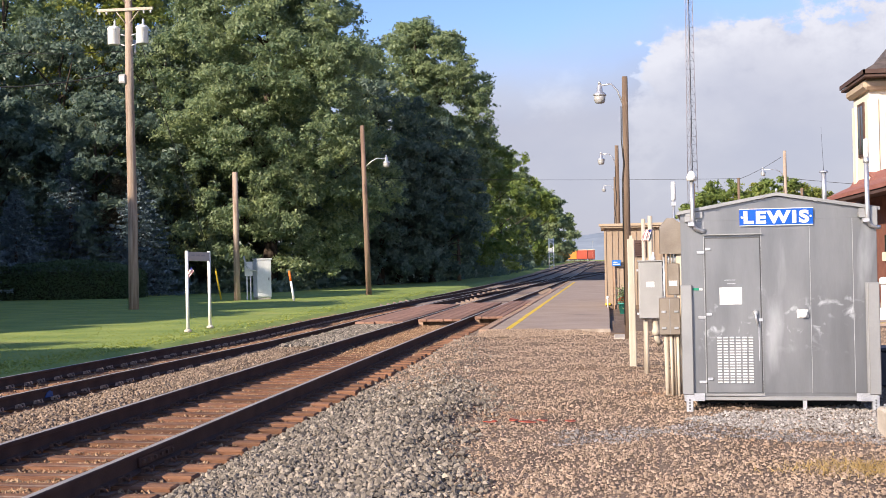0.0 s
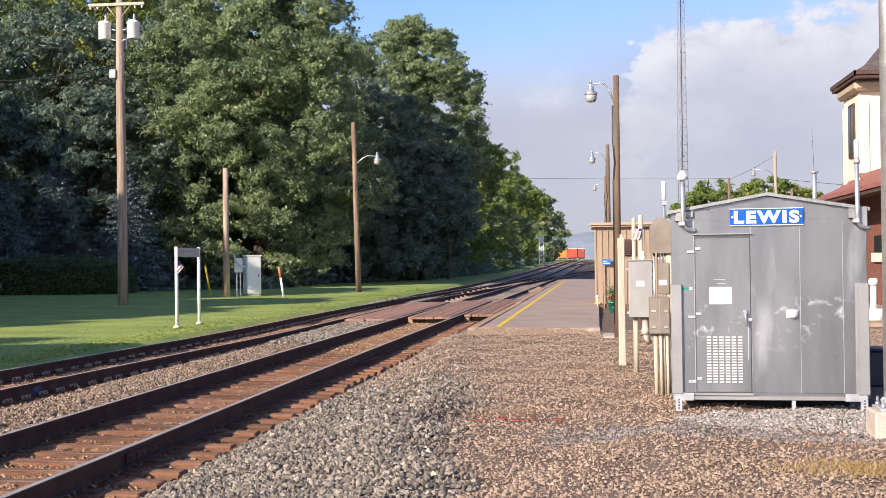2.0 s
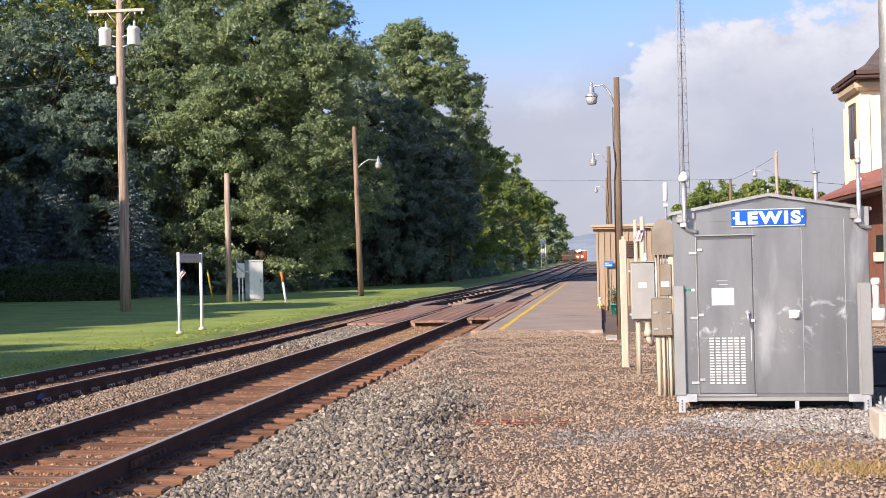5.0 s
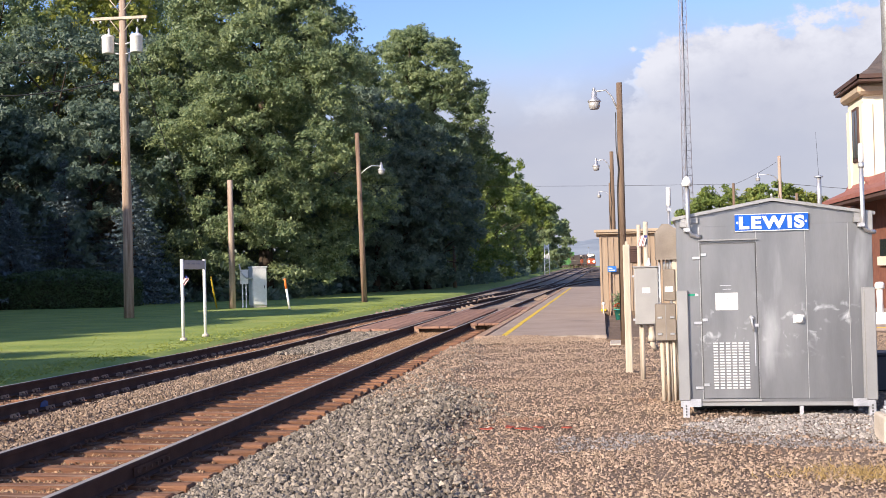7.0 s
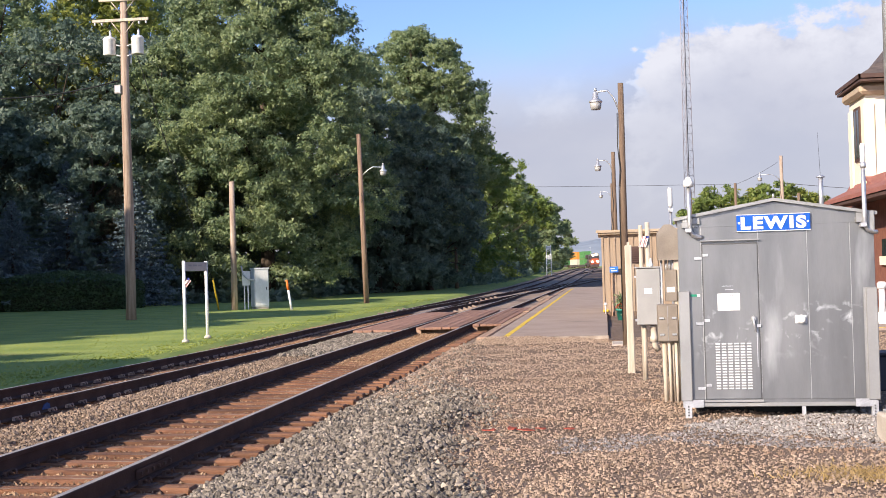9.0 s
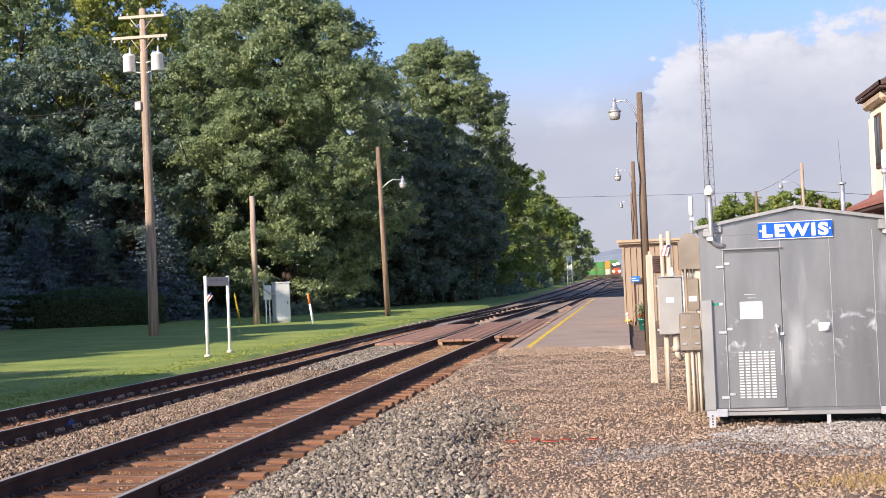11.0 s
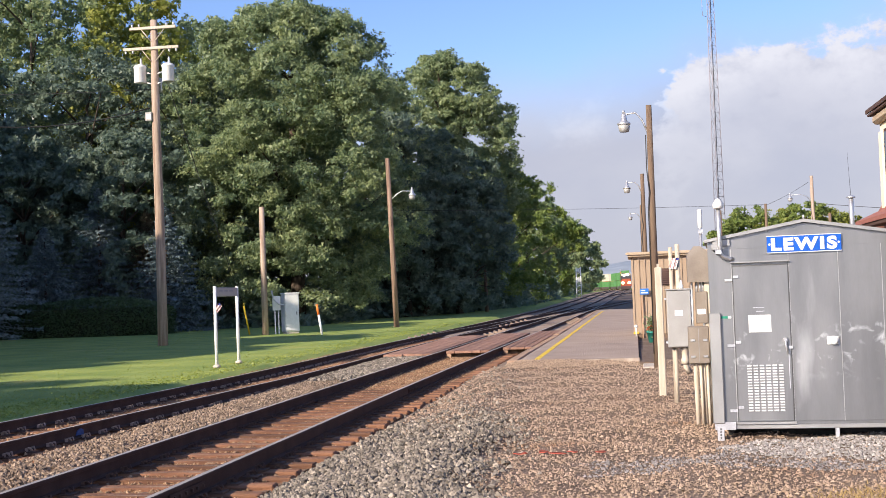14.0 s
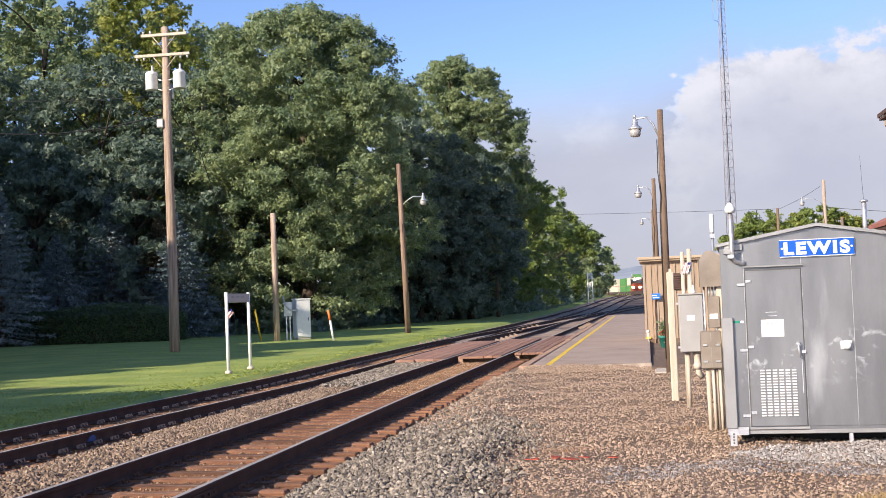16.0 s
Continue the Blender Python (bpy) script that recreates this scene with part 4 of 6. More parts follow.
def make_hedge(x0, x1, y0, y1, h):
    t = thing("hedge", ((x0 + x1) / 2, (y0 + y1) / 2, 0), "long clipped dark green hedge on the lawn", "hedge")
    a, b = (x1 - x0) / 2, (y1 - y0) / 2
    part("core", B(-a + 0.15, a - 0.15, -b + 0.15, b - 0.15, 0, h - 0.55, bevel=0.2), "hedge_core", t)
    n = 16000
    face = RNG.uniform(0, 1, n)
    x, y, z = RNG.uniform(-a, a, n), RNG.uniform(-b, b, n), RNG.uniform(0, h, n)
    z = np.where(face < 0.45, h - 0.05 + RNG.normal(0, 0.04, n) + 0.1 * np.sin(x * 0.7), z)
    y = np.where((face >= 0.45) & (face < 0.85), -b + RNG.normal(0, 0.05, n), y)
    x = np.where(face >= 0.85, a * np.sign(RNG.uniform(-1, 1, n)) + RNG.normal(0, 0.05, n), x)
    k = np.maximum(0, z - h + 0.35)
    z *= (0.80 + 0.20 * (1 - (x / a) ** 4)) * np.where(z > 0.5 * h, 1 - 0.10 * (y / b) ** 2, 1)
    v, f = leaf_quads(np.stack([x * (1 - 0.05 * k), y * (1 - 0.2 * k), z], 1), 0.075)
    link("foliage", mesh_from("foliage", v, f), "hedge", t)
    return t


BIG = "large leafy green maple tree at the wood's edge"
make_tree("maple_tree", -23.0, 86, 22.3, 8.4, BIG, "leaf", 305000, 0.8, 230, 0.118, 11, 0.45)
make_tree("maple_tree", -17.1, 117, 23.9, 7.1, "tall dark green maple tree beside the tracks", "leaf", 190000, 0.8, 170, 0.13, 12, 0.4)
make_tree("maple_tree", -18.0, 101, 16.5, 4.8, "dense dark green tree in the wood's edge", "leaf_dark", 46000, 0.3, 90, 0.14, 13)
make_tree("maple_tree", -14.8, 108, 14.0, 5.2, "dark green tree beside the tracks", "leaf_dark", 46000, 0.3, 90, 0.15, 14)
make_tree("locust_tree", -14.8, 130, 16.4, 5.9, "bright green tree beside the tracks", "leaf_bright", 44000, 0.3, 90, 0.16, 15)
make_tree("locust_tree", -14.6, 150, 16.0, 6.1, "bright green tree beside the tracks", "leaf_bright", 36000, 0.3, 80, 0.18, 16)
make_tree("locust_tree", -14.4, 175, 15.8, 5.8, "green tree beside the tracks", "leaf", 24000, 0.2, 60, 0.23, 17)
make_tree("locust_tree", -14.2, 205, 15.4, 6.0, "green tree beside the tracks", "leaf_bright", 22000, 0.2, 60, 0.26, 18)
make_tree("locust_tree", -13.2, 240, 14.6, 6.4, "green tree beside the tracks", "leaf", 20000, 0.2, 55, 0.29, 19)
make_tree("locust_tree", -14.0, 280, 13.8, 7.2, "green tree far along the tracks", "leaf", 16000, 0.2, 50, 0.34, 20)
make_tree("locust_tree", -16.2, 330, 13.4, 8.8, "green tree far along the tracks", "leaf", 14000, 0.2, 50, 0.4, 21)
make_tree("locust_tree", -22, 380, 12.5, 8.8, "green tree far along the tracks", "leaf", 12000, 0.2, 45, 0.45, 22)
for x, y, h, r, lf, s in ((-21.0, 106, 20.5, 5.8, "leaf", 47), (-30.5, 101, 21.5, 7.4, "leaf", 46), (-36, 104, 26, 7, "leaf", 57), (-50, 97, 31, 7.4, "leaf", 48), (-42, 101, 30, 7, "leaf", 49), (-58, 92, 28, 7.4, "leaf_dark", 50), (-31, 88, 19, 6.8, "leaf_dark", 31), (-38, 86, 20, 7.4, "leaf_dark", 32), (-36.5, 92, 27, 5.6, "leaf_yellow", 33), (-45, 92, 31, 7.4, "leaf", 34),
                          (-24, 108, 19, 6.4, "leaf_dark", 36), (-45, 82, 19, 6.8, "leaf_dark", 37), (-23, 128, 17, 7.2, "leaf_dark", 38),
                          (-23, 160, 15, 7.2, "leaf_dark", 39), (-24, 200, 14, 8.2, "leaf_dark", 40), (-52, 86, 24, 7.4, "leaf", 41), (-33, 80, 13, 5.4, "leaf_dark", 42), (-28.5, 93, 12, 5.4, "leaf_dark", 43), (-34.5, 97, 17, 6.4, "leaf_dark", 44), (-40, 80, 14, 5.4, "leaf_dark", 45), (-17, 104, 10, 5.2, "leaf_dark", 46)):
    make_tree("wood_tree", x, y, h, r, "tall tree standing in the wood", lf, 34000 if h > 25 or y < 89 else 17000, 0.3, 110 if h > 25 else 90, 0.2 if y > 89 else 0.16, s)
make_spruce(-34.9, 72.5, 6.6, 3.0, "blue-green spruce tree behind the hedge", "needle", 51, 190)
make_spruce(-36.7, 69.0, 9.3, 3.7, "spruce tree beside the hedge with skylight painted into its needles", "needle_skylit", 52, 180)
make_spruce(-33.4, 77, 9.3, 3.7, "dark blue-green spruce tree behind the hedge", "needle", 53, 190)
make_spruce(-31.0, 79, 8.0, 3.2, "brownish spruce tree behind the hedge", "needle_brown", 54, 190)
make_spruce(-28.6, 76, 7.8, 3.3, "dark blue-green spruce tree beside the lawn", "needle", 55, 190)
make_hedge(-38, -26.8, 69.5, 72.4, 2.15)


def undergrowth():
    """Low dark growth that fills the foot of the wood."""
    g = np.random.default_rng(9)
    n = 30000
    y = g.uniform(84, 330, n) ** 1.0
    x = np.interp(y, [84, 110, 135], [-24, -14.6, -11.6]) - np.abs(g.normal(0, 3.0, n)) + g.normal(0, 0.4, n)
    k = g.uniform(0, 1, n)
    x2, y2 = g.uniform(-60, -20, n // 2), g.uniform(79, 92, n // 2)
    x, y = np.concatenate([x, x2]), np.concatenate([y, y2])
    z = np.abs(g.normal(0, 1.0, len(x))) * 1.5 * (0.6 + 0.4 * np.sin(x * 1.3 + y * 0.4)) + GRADE(y)
    v, f = leaf_quads(np.stack([x, y, z], 1), 0.26)
    tagged(link("undergrowth", mesh_from("undergrowth", v, f), "leaf_dark", None, "dark tangled undergrowth at the foot of the wood"), category="undergrowth", kind="stuff")


undergrowth()
# unseen trees with raised crowns, placed to throw bands of shade on the lawn
for x, y, h0, h, r, s in ((-34.5, 31.5, 10, 15.6, 4.2, 70), (-38.5, 35, 8.5, 13, 4.4, 71), (-37.5, 48, 9.5, 17, 4.8, 72), (-44, 50, 9, 19, 5.2, 73), (-34.5, 55.5, 9.5, 14.5, 2.6, 75),
                          (-36, 28.5, 6, 15, 4.6, 76), (-32.5, 34.5, 7, 13.5, 3.0, 77), (-38, 39, 6, 12.5, 4.2, 78), (-40, 44, 6, 15, 5.2, 79), (-38, 46, 7, 14, 4.2, 80), (-44, 48, 6, 16, 5.4, 81), (-39.5, 52, 7, 14, 4.2, 82), (-28.5, 2, 7, 14, 4.0, 83)):
    make_tree("shade_tree", x, y, h, r, "unseen green tree added to shade the lawn and wood", "leaf_dark", 4500, h0, 40, 0.85, s)
# more unseen trees, added so that their shade falls on the lawn and wood
for x, y, h, r, s in ((-38, -16, 15, 5, 60), (-40, -5, 20, 5, 61), (-41, 5, 18.5, 4.6, 62), (-40, 15, 19.5, 5, 63), (-43, 24, 19, 4.8, 64), (-45, 33, 20, 5, 65), (-52, 20, 21, 6, 69), (-50, 44, 17, 5.5, 66), (-60, 48, 29, 7, 67), (-66, 60, 30, 8, 68), (-58, 62, 25, 6, 58), (-52, 68, 22, 5, 86), (-72, 48, 32, 8, 59)):
    make_tree("shade_tree", x, y, h, r, "unseen green tree added to shade the lawn and wood", "leaf_dark", 4500, 0.6, 40, 0.95, s)


def grass_tufts():
    g = np.random.default_rng(21)
    n = 40000
    y = 17 + 60 * g.uniform(0, 1, n) ** 1.6
    x = -10.0 - (0.62 * y - 7) * g.uniform(0, 1, n) ** 1.3 + g.normal(0, 0.12, n)
    b = np.stack([x, y, np.full(n, -0.01)], 1)
    a = g.uniform(0, 6.283, n)
    w = np.stack([np.cos(a), np.sin(a), np.zeros(n)], 1) * 0.012 * (1 + y / 30)[:, None]
    tip = b + np.stack([g.normal(0, 0.03, n), g.normal(0, 0.03, n), g.uniform(0.012, 0.035, n)], 1)
    v = np.stack([b - w, b + w, tip], 1).reshape(-1, 3)
    tagged(link("grass_blades", mesh_from("grass_blades", v, np.arange(3 * n).reshape(-1, 3)), "blade", None, "short mown grass blades on the lawn"), category="grass", kind="stuff")


grass_tufts()


# ---------- the relay cabin and what stands round it ----------
def text_part(body, size, parent, m, mat, bold=0.012, label=""):
    cu = bpy.data.curves.new("lettering", "FONT")
    cu.body, cu.size, cu.extrude, cu.offset, cu.space_character = body, 0.2, 0.003, bold, 1.22
    cu.align_x, cu.align_y = "CENTER", "CENTER"
    tmp = bpy.data.objects.new("lettering", cu)
    me = bpy.data.meshes.new_from_object(tmp)
    bpy.data.objects.remove(tmp)
    co = np.empty(len(me.vertices) * 3, dtype=np.float32)
    me.vertices.foreach_get("co", co)
    co = co.reshape(-1, 3)
    lo, hi = co.min(0), co.max(0)
    co[:, :2] = (co[:, :2] - (lo + hi)[:2] / 2) * (np.array(size) / (hi - lo)[:2])
    me.vertices.foreach_set("co", co.ravel())
    ob = link("lettering", me, mat, parent, label)
    ob.matrix_basis = m
    return ob


def cabin():
    c = thing("relay_cabin", (0.806, 14.401, 0, 0, 0, -4.0), "bare aluminium railway relay cabin with a blue name sign", "equipment cabin")
    W, D, z0, ze, zp = 2.07, 2.35, 0.155, 2.18, 2.345
    part("body", extrude([(0.0, z0), (W, z0), (W, ze), (W / 2, zp - 0.01), (0, ze)], 0.0, D), "alu", c)
    # front cladding sheets, each with a folded seam
    for x0, x1 in ((0.004, 0.245), (0.86, 1.37), (1.376, 1.816), (1.822, 2.066)):
        part("cladding_sheet", B(x0, x1, -0.009, -0.002, z0 + 0.04, 2.085, bevel=0.002), "alu", c)
    part("cladding_sheet", B(0.25, 0.855, -0.009, -0.002, 1.935, 2.085, bevel=0.002), "alu", c)
    for x in (1.373, 1.819, 0.248, 0.857):
        part("seam", B(x - 0.003, x + 0.003, -0.013, -0.002, z0 + 0.04, 2.08), "seam", c)
    for k in (0, 1):
        x0, x1, za, zb = ((-0.035, W / 2, ze - 0.02, zp), (W / 2, W + 0.035, zp, ze - 0.02))[k]
        part("roof_panel", extrude([(x0, za), (x1, zb), (x1, zb + 0.035), (x0, za + 0.035)], -0.045, D + 0.04), "alu_dull", c, "folded aluminium roof sheet")
        for i in range(4):
            u = (i + 0.6) / 4.2
            part("roof_clip", B(x0 + (x1 - x0) * u - 0.016, x0 + (x1 - x0) * u + 0.016, -0.055, -0.046, za + (zb - za) * u - 0.004, za + (zb - za) * u + 0.012), "alu_dull", c)
    part("roof_knob", lathe([(0.008, 0), (0.012, 0.02), (0.012, 0.04), (0.004, 0.05)], 8, (W / 2, -0.02, zp + 0.03)), "galv", c)
    part("base_rail", B(0.1, 1.92, -0.012, 0.05, 0.115, 0.158, bevel=0.004), "alu_dull", c)
    part("base_rail", B(0.1, 1.92, D - 0.05, D, 0.115, 0.158, bevel=0.004), "alu_dull", c)
    for x in (0.005, 1.965):
        for y in (-0.03, D - 0.07):
            lg = part("foot", B(x + 0.02, x + 0.095, y, y + 0.09, -0.01, 0.17, bevel=0.004), "galv", c, "slotted galvanised foot")
            part("foot_plate", B(x - 0.02 + (0.02 if x < 1 else -0.12), x + 0.2 + (0.02 if x < 1 else -0.12), y - 0.006, y, 0.11, 0.195), "galv", lg)
            for i in range(4):
                part("slot", B(x + 0.05, x + 0.066, y - 0.009, y - 0.001, 0.015 + i * 0.032, 0.033 + i * 0.032), "alu_dark", lg)
    part("foot", B(1.27, 1.31, 0.0, 0.05, -0.01, 0.12), "galv", c)
    part("corner_post", B(-0.012, 0.112, -0.05, -0.01, 0.18, 1.39, bevel=0.008), "alu_dull", c, "aluminium lifting post")
    part("corner_post", B(1.962, 2.082, -0.05, -0.01, 0.18, 1.385, bevel=0.008), "alu_dull", c, "aluminium lifting post")
    part("corner_post", B(1.94, 1.962, -0.03, -0.01, 0.18, 1.385), "alu_dull", c)
    d = part("door", B(0.262, 0.846, -0.022, -0.004, 0.2, 1.89, bevel=0.004), "alu", c, "narrow sheet aluminium door")
    for a in ((0.252, 0.262, 0.19, 1.90), (0.846, 0.856, 0.19, 1.90)):
        part("door_gasket", B(a[0], a[1], -0.014, -0.003, a[2], a[3]), "alu_dark", c)
    part("door_gasket", B(0.252, 0.856, -0.014, -0.003, 1.89, 1.902), "alu_dark", c)
    part("drip_edge", B(0.235, 0.872, -0.05, -0.004, 1.925, 1.94, bevel=0.003), "alu_dull", c)
    part("sill", B(0.24, 0.87, -0.03, -0.004, 0.165, 0.192, bevel=0.003), "alu_dull", c)
    for z in (1.745, 1.03, 0.32):
        part("hinge", B(0.172, 0.255, -0.026, -0.01, z - 0.018, z + 0.012, bevel=0.003), "galv", d)
        part("hinge", B(0.262, 0.32, -0.036, -0.022, z + 0.016, z + 0.046, bevel=0.003), "galv", d)
    for col in range(6):
        for row in range(17):
            x, z = 0.372 + col * 0.067, 0.305 + row * 0.0305
            part("louvre", extrude([(-0.022, z), (-0.036, z + 0.003), (-0.030, z + 0.013), (-0.022, z + 0.018)], x, x + 0.047, "x"), "louvre", d)
    part("notice", B(0.408, 0.646, -0.0245, -0.0225, 1.166, 1.353), "paper", d, "white paper notice")
    for k, (a, b) in enumerate(((0.46, 0.58), (0.43, 0.55), (0.45, 0.60))):
        part("print_bar", B(a + 0.02, b, -0.0262, -0.0246, 1.325 - k * 0.018, 1.331 - k * 0.018), "ink", d)
    for k in range(2):
        part("print_bar", B(0.46 + 0.03 * k, 0.58, -0.0240, -0.0222, 1.43 - k * 0.04, 1.436 - k * 0.04), "galv", d)
    h = part("handle", lathe([(0.03, 0), (0.03, 0.012), (0.018, 0.02), (0.018, 0.04)], 12), "galv", d, "cast lever handle")
    h.matrix_basis = pose(0.79, -0.022, 1.075, 90, 0, 0)
    part("lever", T([(0, 0, 0.035), (0.0, -0.05, 0.042), (0.018, -0.15, 0.04)], [0.012, 0.012, 0.008], 6), "galv", h)
    part("hasp", B(0.82, 0.862, -0.036, -0.022, 0.98, 1.01), "galv", d)
    part("stay_rod", B(0.815, 0.823, -0.03, -0.024, 0.55, 0.95), "galv", d)
    k = part("socket", lathe([(0.05, 0), (0.05, 0.02), (0.04, 0.05), (0.024, 0.055)], 14), "white", c, "white plastic inlet cover")
    k.matrix_basis = pose(1.29, -0.01, 1.055, 90, 0, 0)
    part("socket_plate", B(1.225, 1.345, -0.022, -0.009, 1.01, 1.10, bevel=0.006), "white", c)
    part("tag", B(0.115, 0.19, -0.013, -0.0095, 1.325, 1.35), M["tag_green"], c, "small green tag")
    part("tag", B(0.19, 0.225, -0.013, -0.0095, 1.325, 1.35), "paper", c)
    # added black box that imitates the deep shade beneath the floor
    part("underframe", B(0.14, 1.93, 0.5, 2.2, -0.02, 0.15), "under", c, "black box added for the shade under the cabin")
    s = part("name_sign", B(0.638, 1.416, -0.034, -0.02, 2.019, 2.207, bevel=0.003), "blue", c, "blue enamel sign reading LEWIS in white")
    text_part("LEWIS", (0.69, 0.142), s, pose(1.027, -0.0375, 2.112, 90, 0, 0), "white", 0.0095)
    for x in (0.665, 1.39):
        q = part("sign_bolt", lathe([(0.013, 0), (0.013, 0.004), (0.006, 0.008)], 10), "white", s)
        q.matrix_basis = pose(x, -0.034, 2.113, 90, 0, 0)
    for z in ("top", "bottom"):
        zz = (2.2, 2.207) if z == "top" else (2.019, 2.026)
        part("sign_edge", B(0.638, 1.416, -0.0365, -0.034, *zz), "white", s)
    for x, top, dome in ((0.135, 2.53, True), (1.968, 2.72, False)):
        a = part("aerial_pipe", T([(x, -0.11, top), (x, -0.11, 2.16), (x, -0.105, 2.06), (x + 0.03, -0.07, 2.0), (x + 0.10, -0.04, 1.975), (x + 0.13, -0.01, 1.975)], 0.024, 10), "galv", c, "galvanised aerial pipe")
        part("pipe_bracket", B(x - 0.09, x - 0.02, -0.1, -0.01, 2.08, 2.14, bevel=0.004), "alu_dull", a)
        part("pipe_bracket", B(x - 0.05, x + 0.02, -0.13, -0.01, 2.03, 2.075, bevel=0.004), "galv", a)
        part("pipe_bracket", B(x - 0.08, x + 0.11, -0.03, -0.01, 2.12, 2.19, bevel=0.004), "alu_dull", a)
        if dome:
            part("aerial_dome", lathe([(0.055, 0), (0.056, 0.04), (0.05, 0.06), (0.03, 0.095), (0.006, 0.11)], 16, (x, -0.11, top)), "white", a, "white plastic aerial dome")
        else:
            part("collar", lathe([(0.030, 0), (0.034, 0.02), (0.028, 0.06)], 12, (x, -0.11, top - 0.06)), "galv", a)
            part("aerial_tube", lathe([(0.024, 0), (0.028, 0.01), (0.028, 0.185), (0.018, 0.2)], 12, (x, -0.11, top)), "white", a, "white plastic tube aerial")
    part("vent_box", B(1.99, 2.075, -0.07, -0.01, 1.99, 2.2, bevel=0.006), "alu_dull", c)
    rear = part("aerial_pipe", T([(1.66, 1.3, 2.2), (1.66, 1.3, 2.66)], 0.028, 10), "galv", c)
    part("whip", T([(1.66, 1.3, 2.66), (1.64, 1.3, 3.2)], [0.0022, 0.0012], 4), "wire", rear)
    part("cap", lathe([(0.05, 0), (0.05, 0.015), (0.02, 0.03)], 10, (1.66, 1.3, 2.66)), "galv", rear)
    return c


M["tag_green"] = material("green_tag", (0.01, 0.22, 0.13), (0.02, 0.28, 0.16), 6.0, 0.5, bump=0.0)
M["pot"] = material("green_pot", (0.03, 0.22, 0.17), (0.05, 0.30, 0.24), 5.0, 0.5, bump=0.05)
M["petal"] = leaf_material("red_petal", (0.5, 0.05, 0.03), (0.7, 0.12, 0.04), 0.2)
cabin()


def meter_group():
    """Service boxes and conduits beside the cabin's wall."""
    hood = thing("meter_hood", (0.66, 16.4, 0), "dull grey hooded meter box beside the cabin", "meter box")
    part("body", extrude([(0, 1.74), (0.26, 1.74), (0.26, 2.12), (0.17, 2.19), (0.09, 2.19), (0, 2.08)], 0, 0.22), "tan_box", hood)
    part("lower_box", B(0.09, 0.235, 0.03, 0.2, 1.22, 1.62, bevel=0.008), "tan_box", hood)
    for x in (0.11, 0.15, 0.19):
        part("conduit", T([(x, 0.1, 1.6), (x, 0.1, 1.76)], 0.016, 8), "galv", hood)
    part("notice", B(0.105, 0.205, 0.024, 0.029, 1.335, 1.40), "paper", hood)
    part("mast", T([(0.05, 0.12, 0.75), (0.05, 0.12, 1.76)], 0.014, 8), "galv", hood)
    part("stand", B(0.2, 0.26, 0.05, 0.12, 0.0, 1.76), "paint_post", hood)
    jb = thing("junction_box", (0.62, 15.95, 0), "tan steel junction box on cream conduits", "junction box")
    part("body", B(0, 0.25, 0.0, 0.17, 0.74, 1.2, bevel=0.012), "tan_box", jb)
    part("lid", B(0.004, 0.246, -0.014, -0.001, 0.75, 1.19, bevel=0.006), "tan_box", jb)
    for x, z in ((0.05, 1.03), (0.2, 1.03), (0.05, 0.83), (0.2, 0.83)):
        part("latch", B(x - 0.028, x + 0.028, -0.028, -0.014, z - 0.012, z + 0.014, bevel=0.004), "galv", jb)
    part("seam", B(0.12, 0.126, -0.018, -0.012, 0.76, 1.18), "alu_dull", jb)
    for x, r, y in ((0.075, 0.028, 0.07), (0.135, 0.018, 0.06), (0.175, 0.02, 0.1), (0.215, 0.018, 0.06), (0.245, 0.015, 0.12)):
        part("conduit", T([(x, y, 0.76), (x + 0.004, y, 0.4), (x + 0.01, y, -0.05)], r, 10), "paint_post", jb, "cream plastic conduit")
    eb = thing("electrical_cabinet", (0.45, 19.1, 0), "grey steel electrical cabinet on two posts", "electrical cabinet")
    part("body", B(0, 0.36, 0, 0.22, 0.8, 1.64, bevel=0.012), "grey_box", eb)
    part("door", B(0.006, 0.345, -0.02, -0.001, 0.81, 1.63, bevel=0.006), "grey_box", eb)
    part("hood", B(-0.015, 0.375, -0.03, 0.22, 1.64, 1.66, bevel=0.004), "grey_box", eb)
    part("notice", B(0.11, 0.225, -0.0225, -0.0205, 1.265, 1.345), "paper", eb)
    for k in range(7):
        part("hinge_stud", B(0.346, 0.362, -0.02, -0.004, 0.88 + k * 0.11, 0.91 + k * 0.11), "galv", eb)
    for z in (0.86, 1.5):
        part("side_lug", B(-0.03, 0.0, 0.05, 0.1, z, z + 0.03), "galv", eb)
    part("post", T([(0.09, 0.27, -0.05), (0.09, 0.27, 2.28)], 0.031, 10), "paint_post", eb)
    part("post", T([(0.19, 0.25, 0.9), (0.19, 0.25, 2.32)], 0.036, 10), "paint_post", eb)
    part("post", T([(0.105, 0.1, -0.05), (0.105, 0.1, 0.82)], 0.027, 10), "paint_post", eb, "cream conduit")
    part("pipe_fitting", lathe([(0.06, 0.55), (0.065, 0.62), (0.05, 0.64), (0.05, 0.74), (0.065, 0.76), (0.065, 0.8)], 12, (0.24, 0.12, 0)), "paint_post", eb)
    part("pipe_fitting", T([(0.24, 0.12, 0.62), (0.25, 0.12, 0.5), (0.30, 0.14, 0.42)], 0.045, 10), "paint_post", eb)
    part("aerial_cap", lathe([(0.03, 0), (0.035, 0.03), (0.02, 0.06), (0.012, 0.12)], 10, (0.22, 0.1, 1.66)), "white", eb)
    for x, s in ((0.185, -1),):
        f = part("flag", flag_mesh(s), "white", eb, "small striped flag")
        f.matrix_basis = pose(x, 0.18, 2.03, 0, 18, -12) @ Matrix.Scale(0.7, 4)
        f.data.materials.append(M["flag_faded"])
        f.data.materials.append(M["flag_blue"])
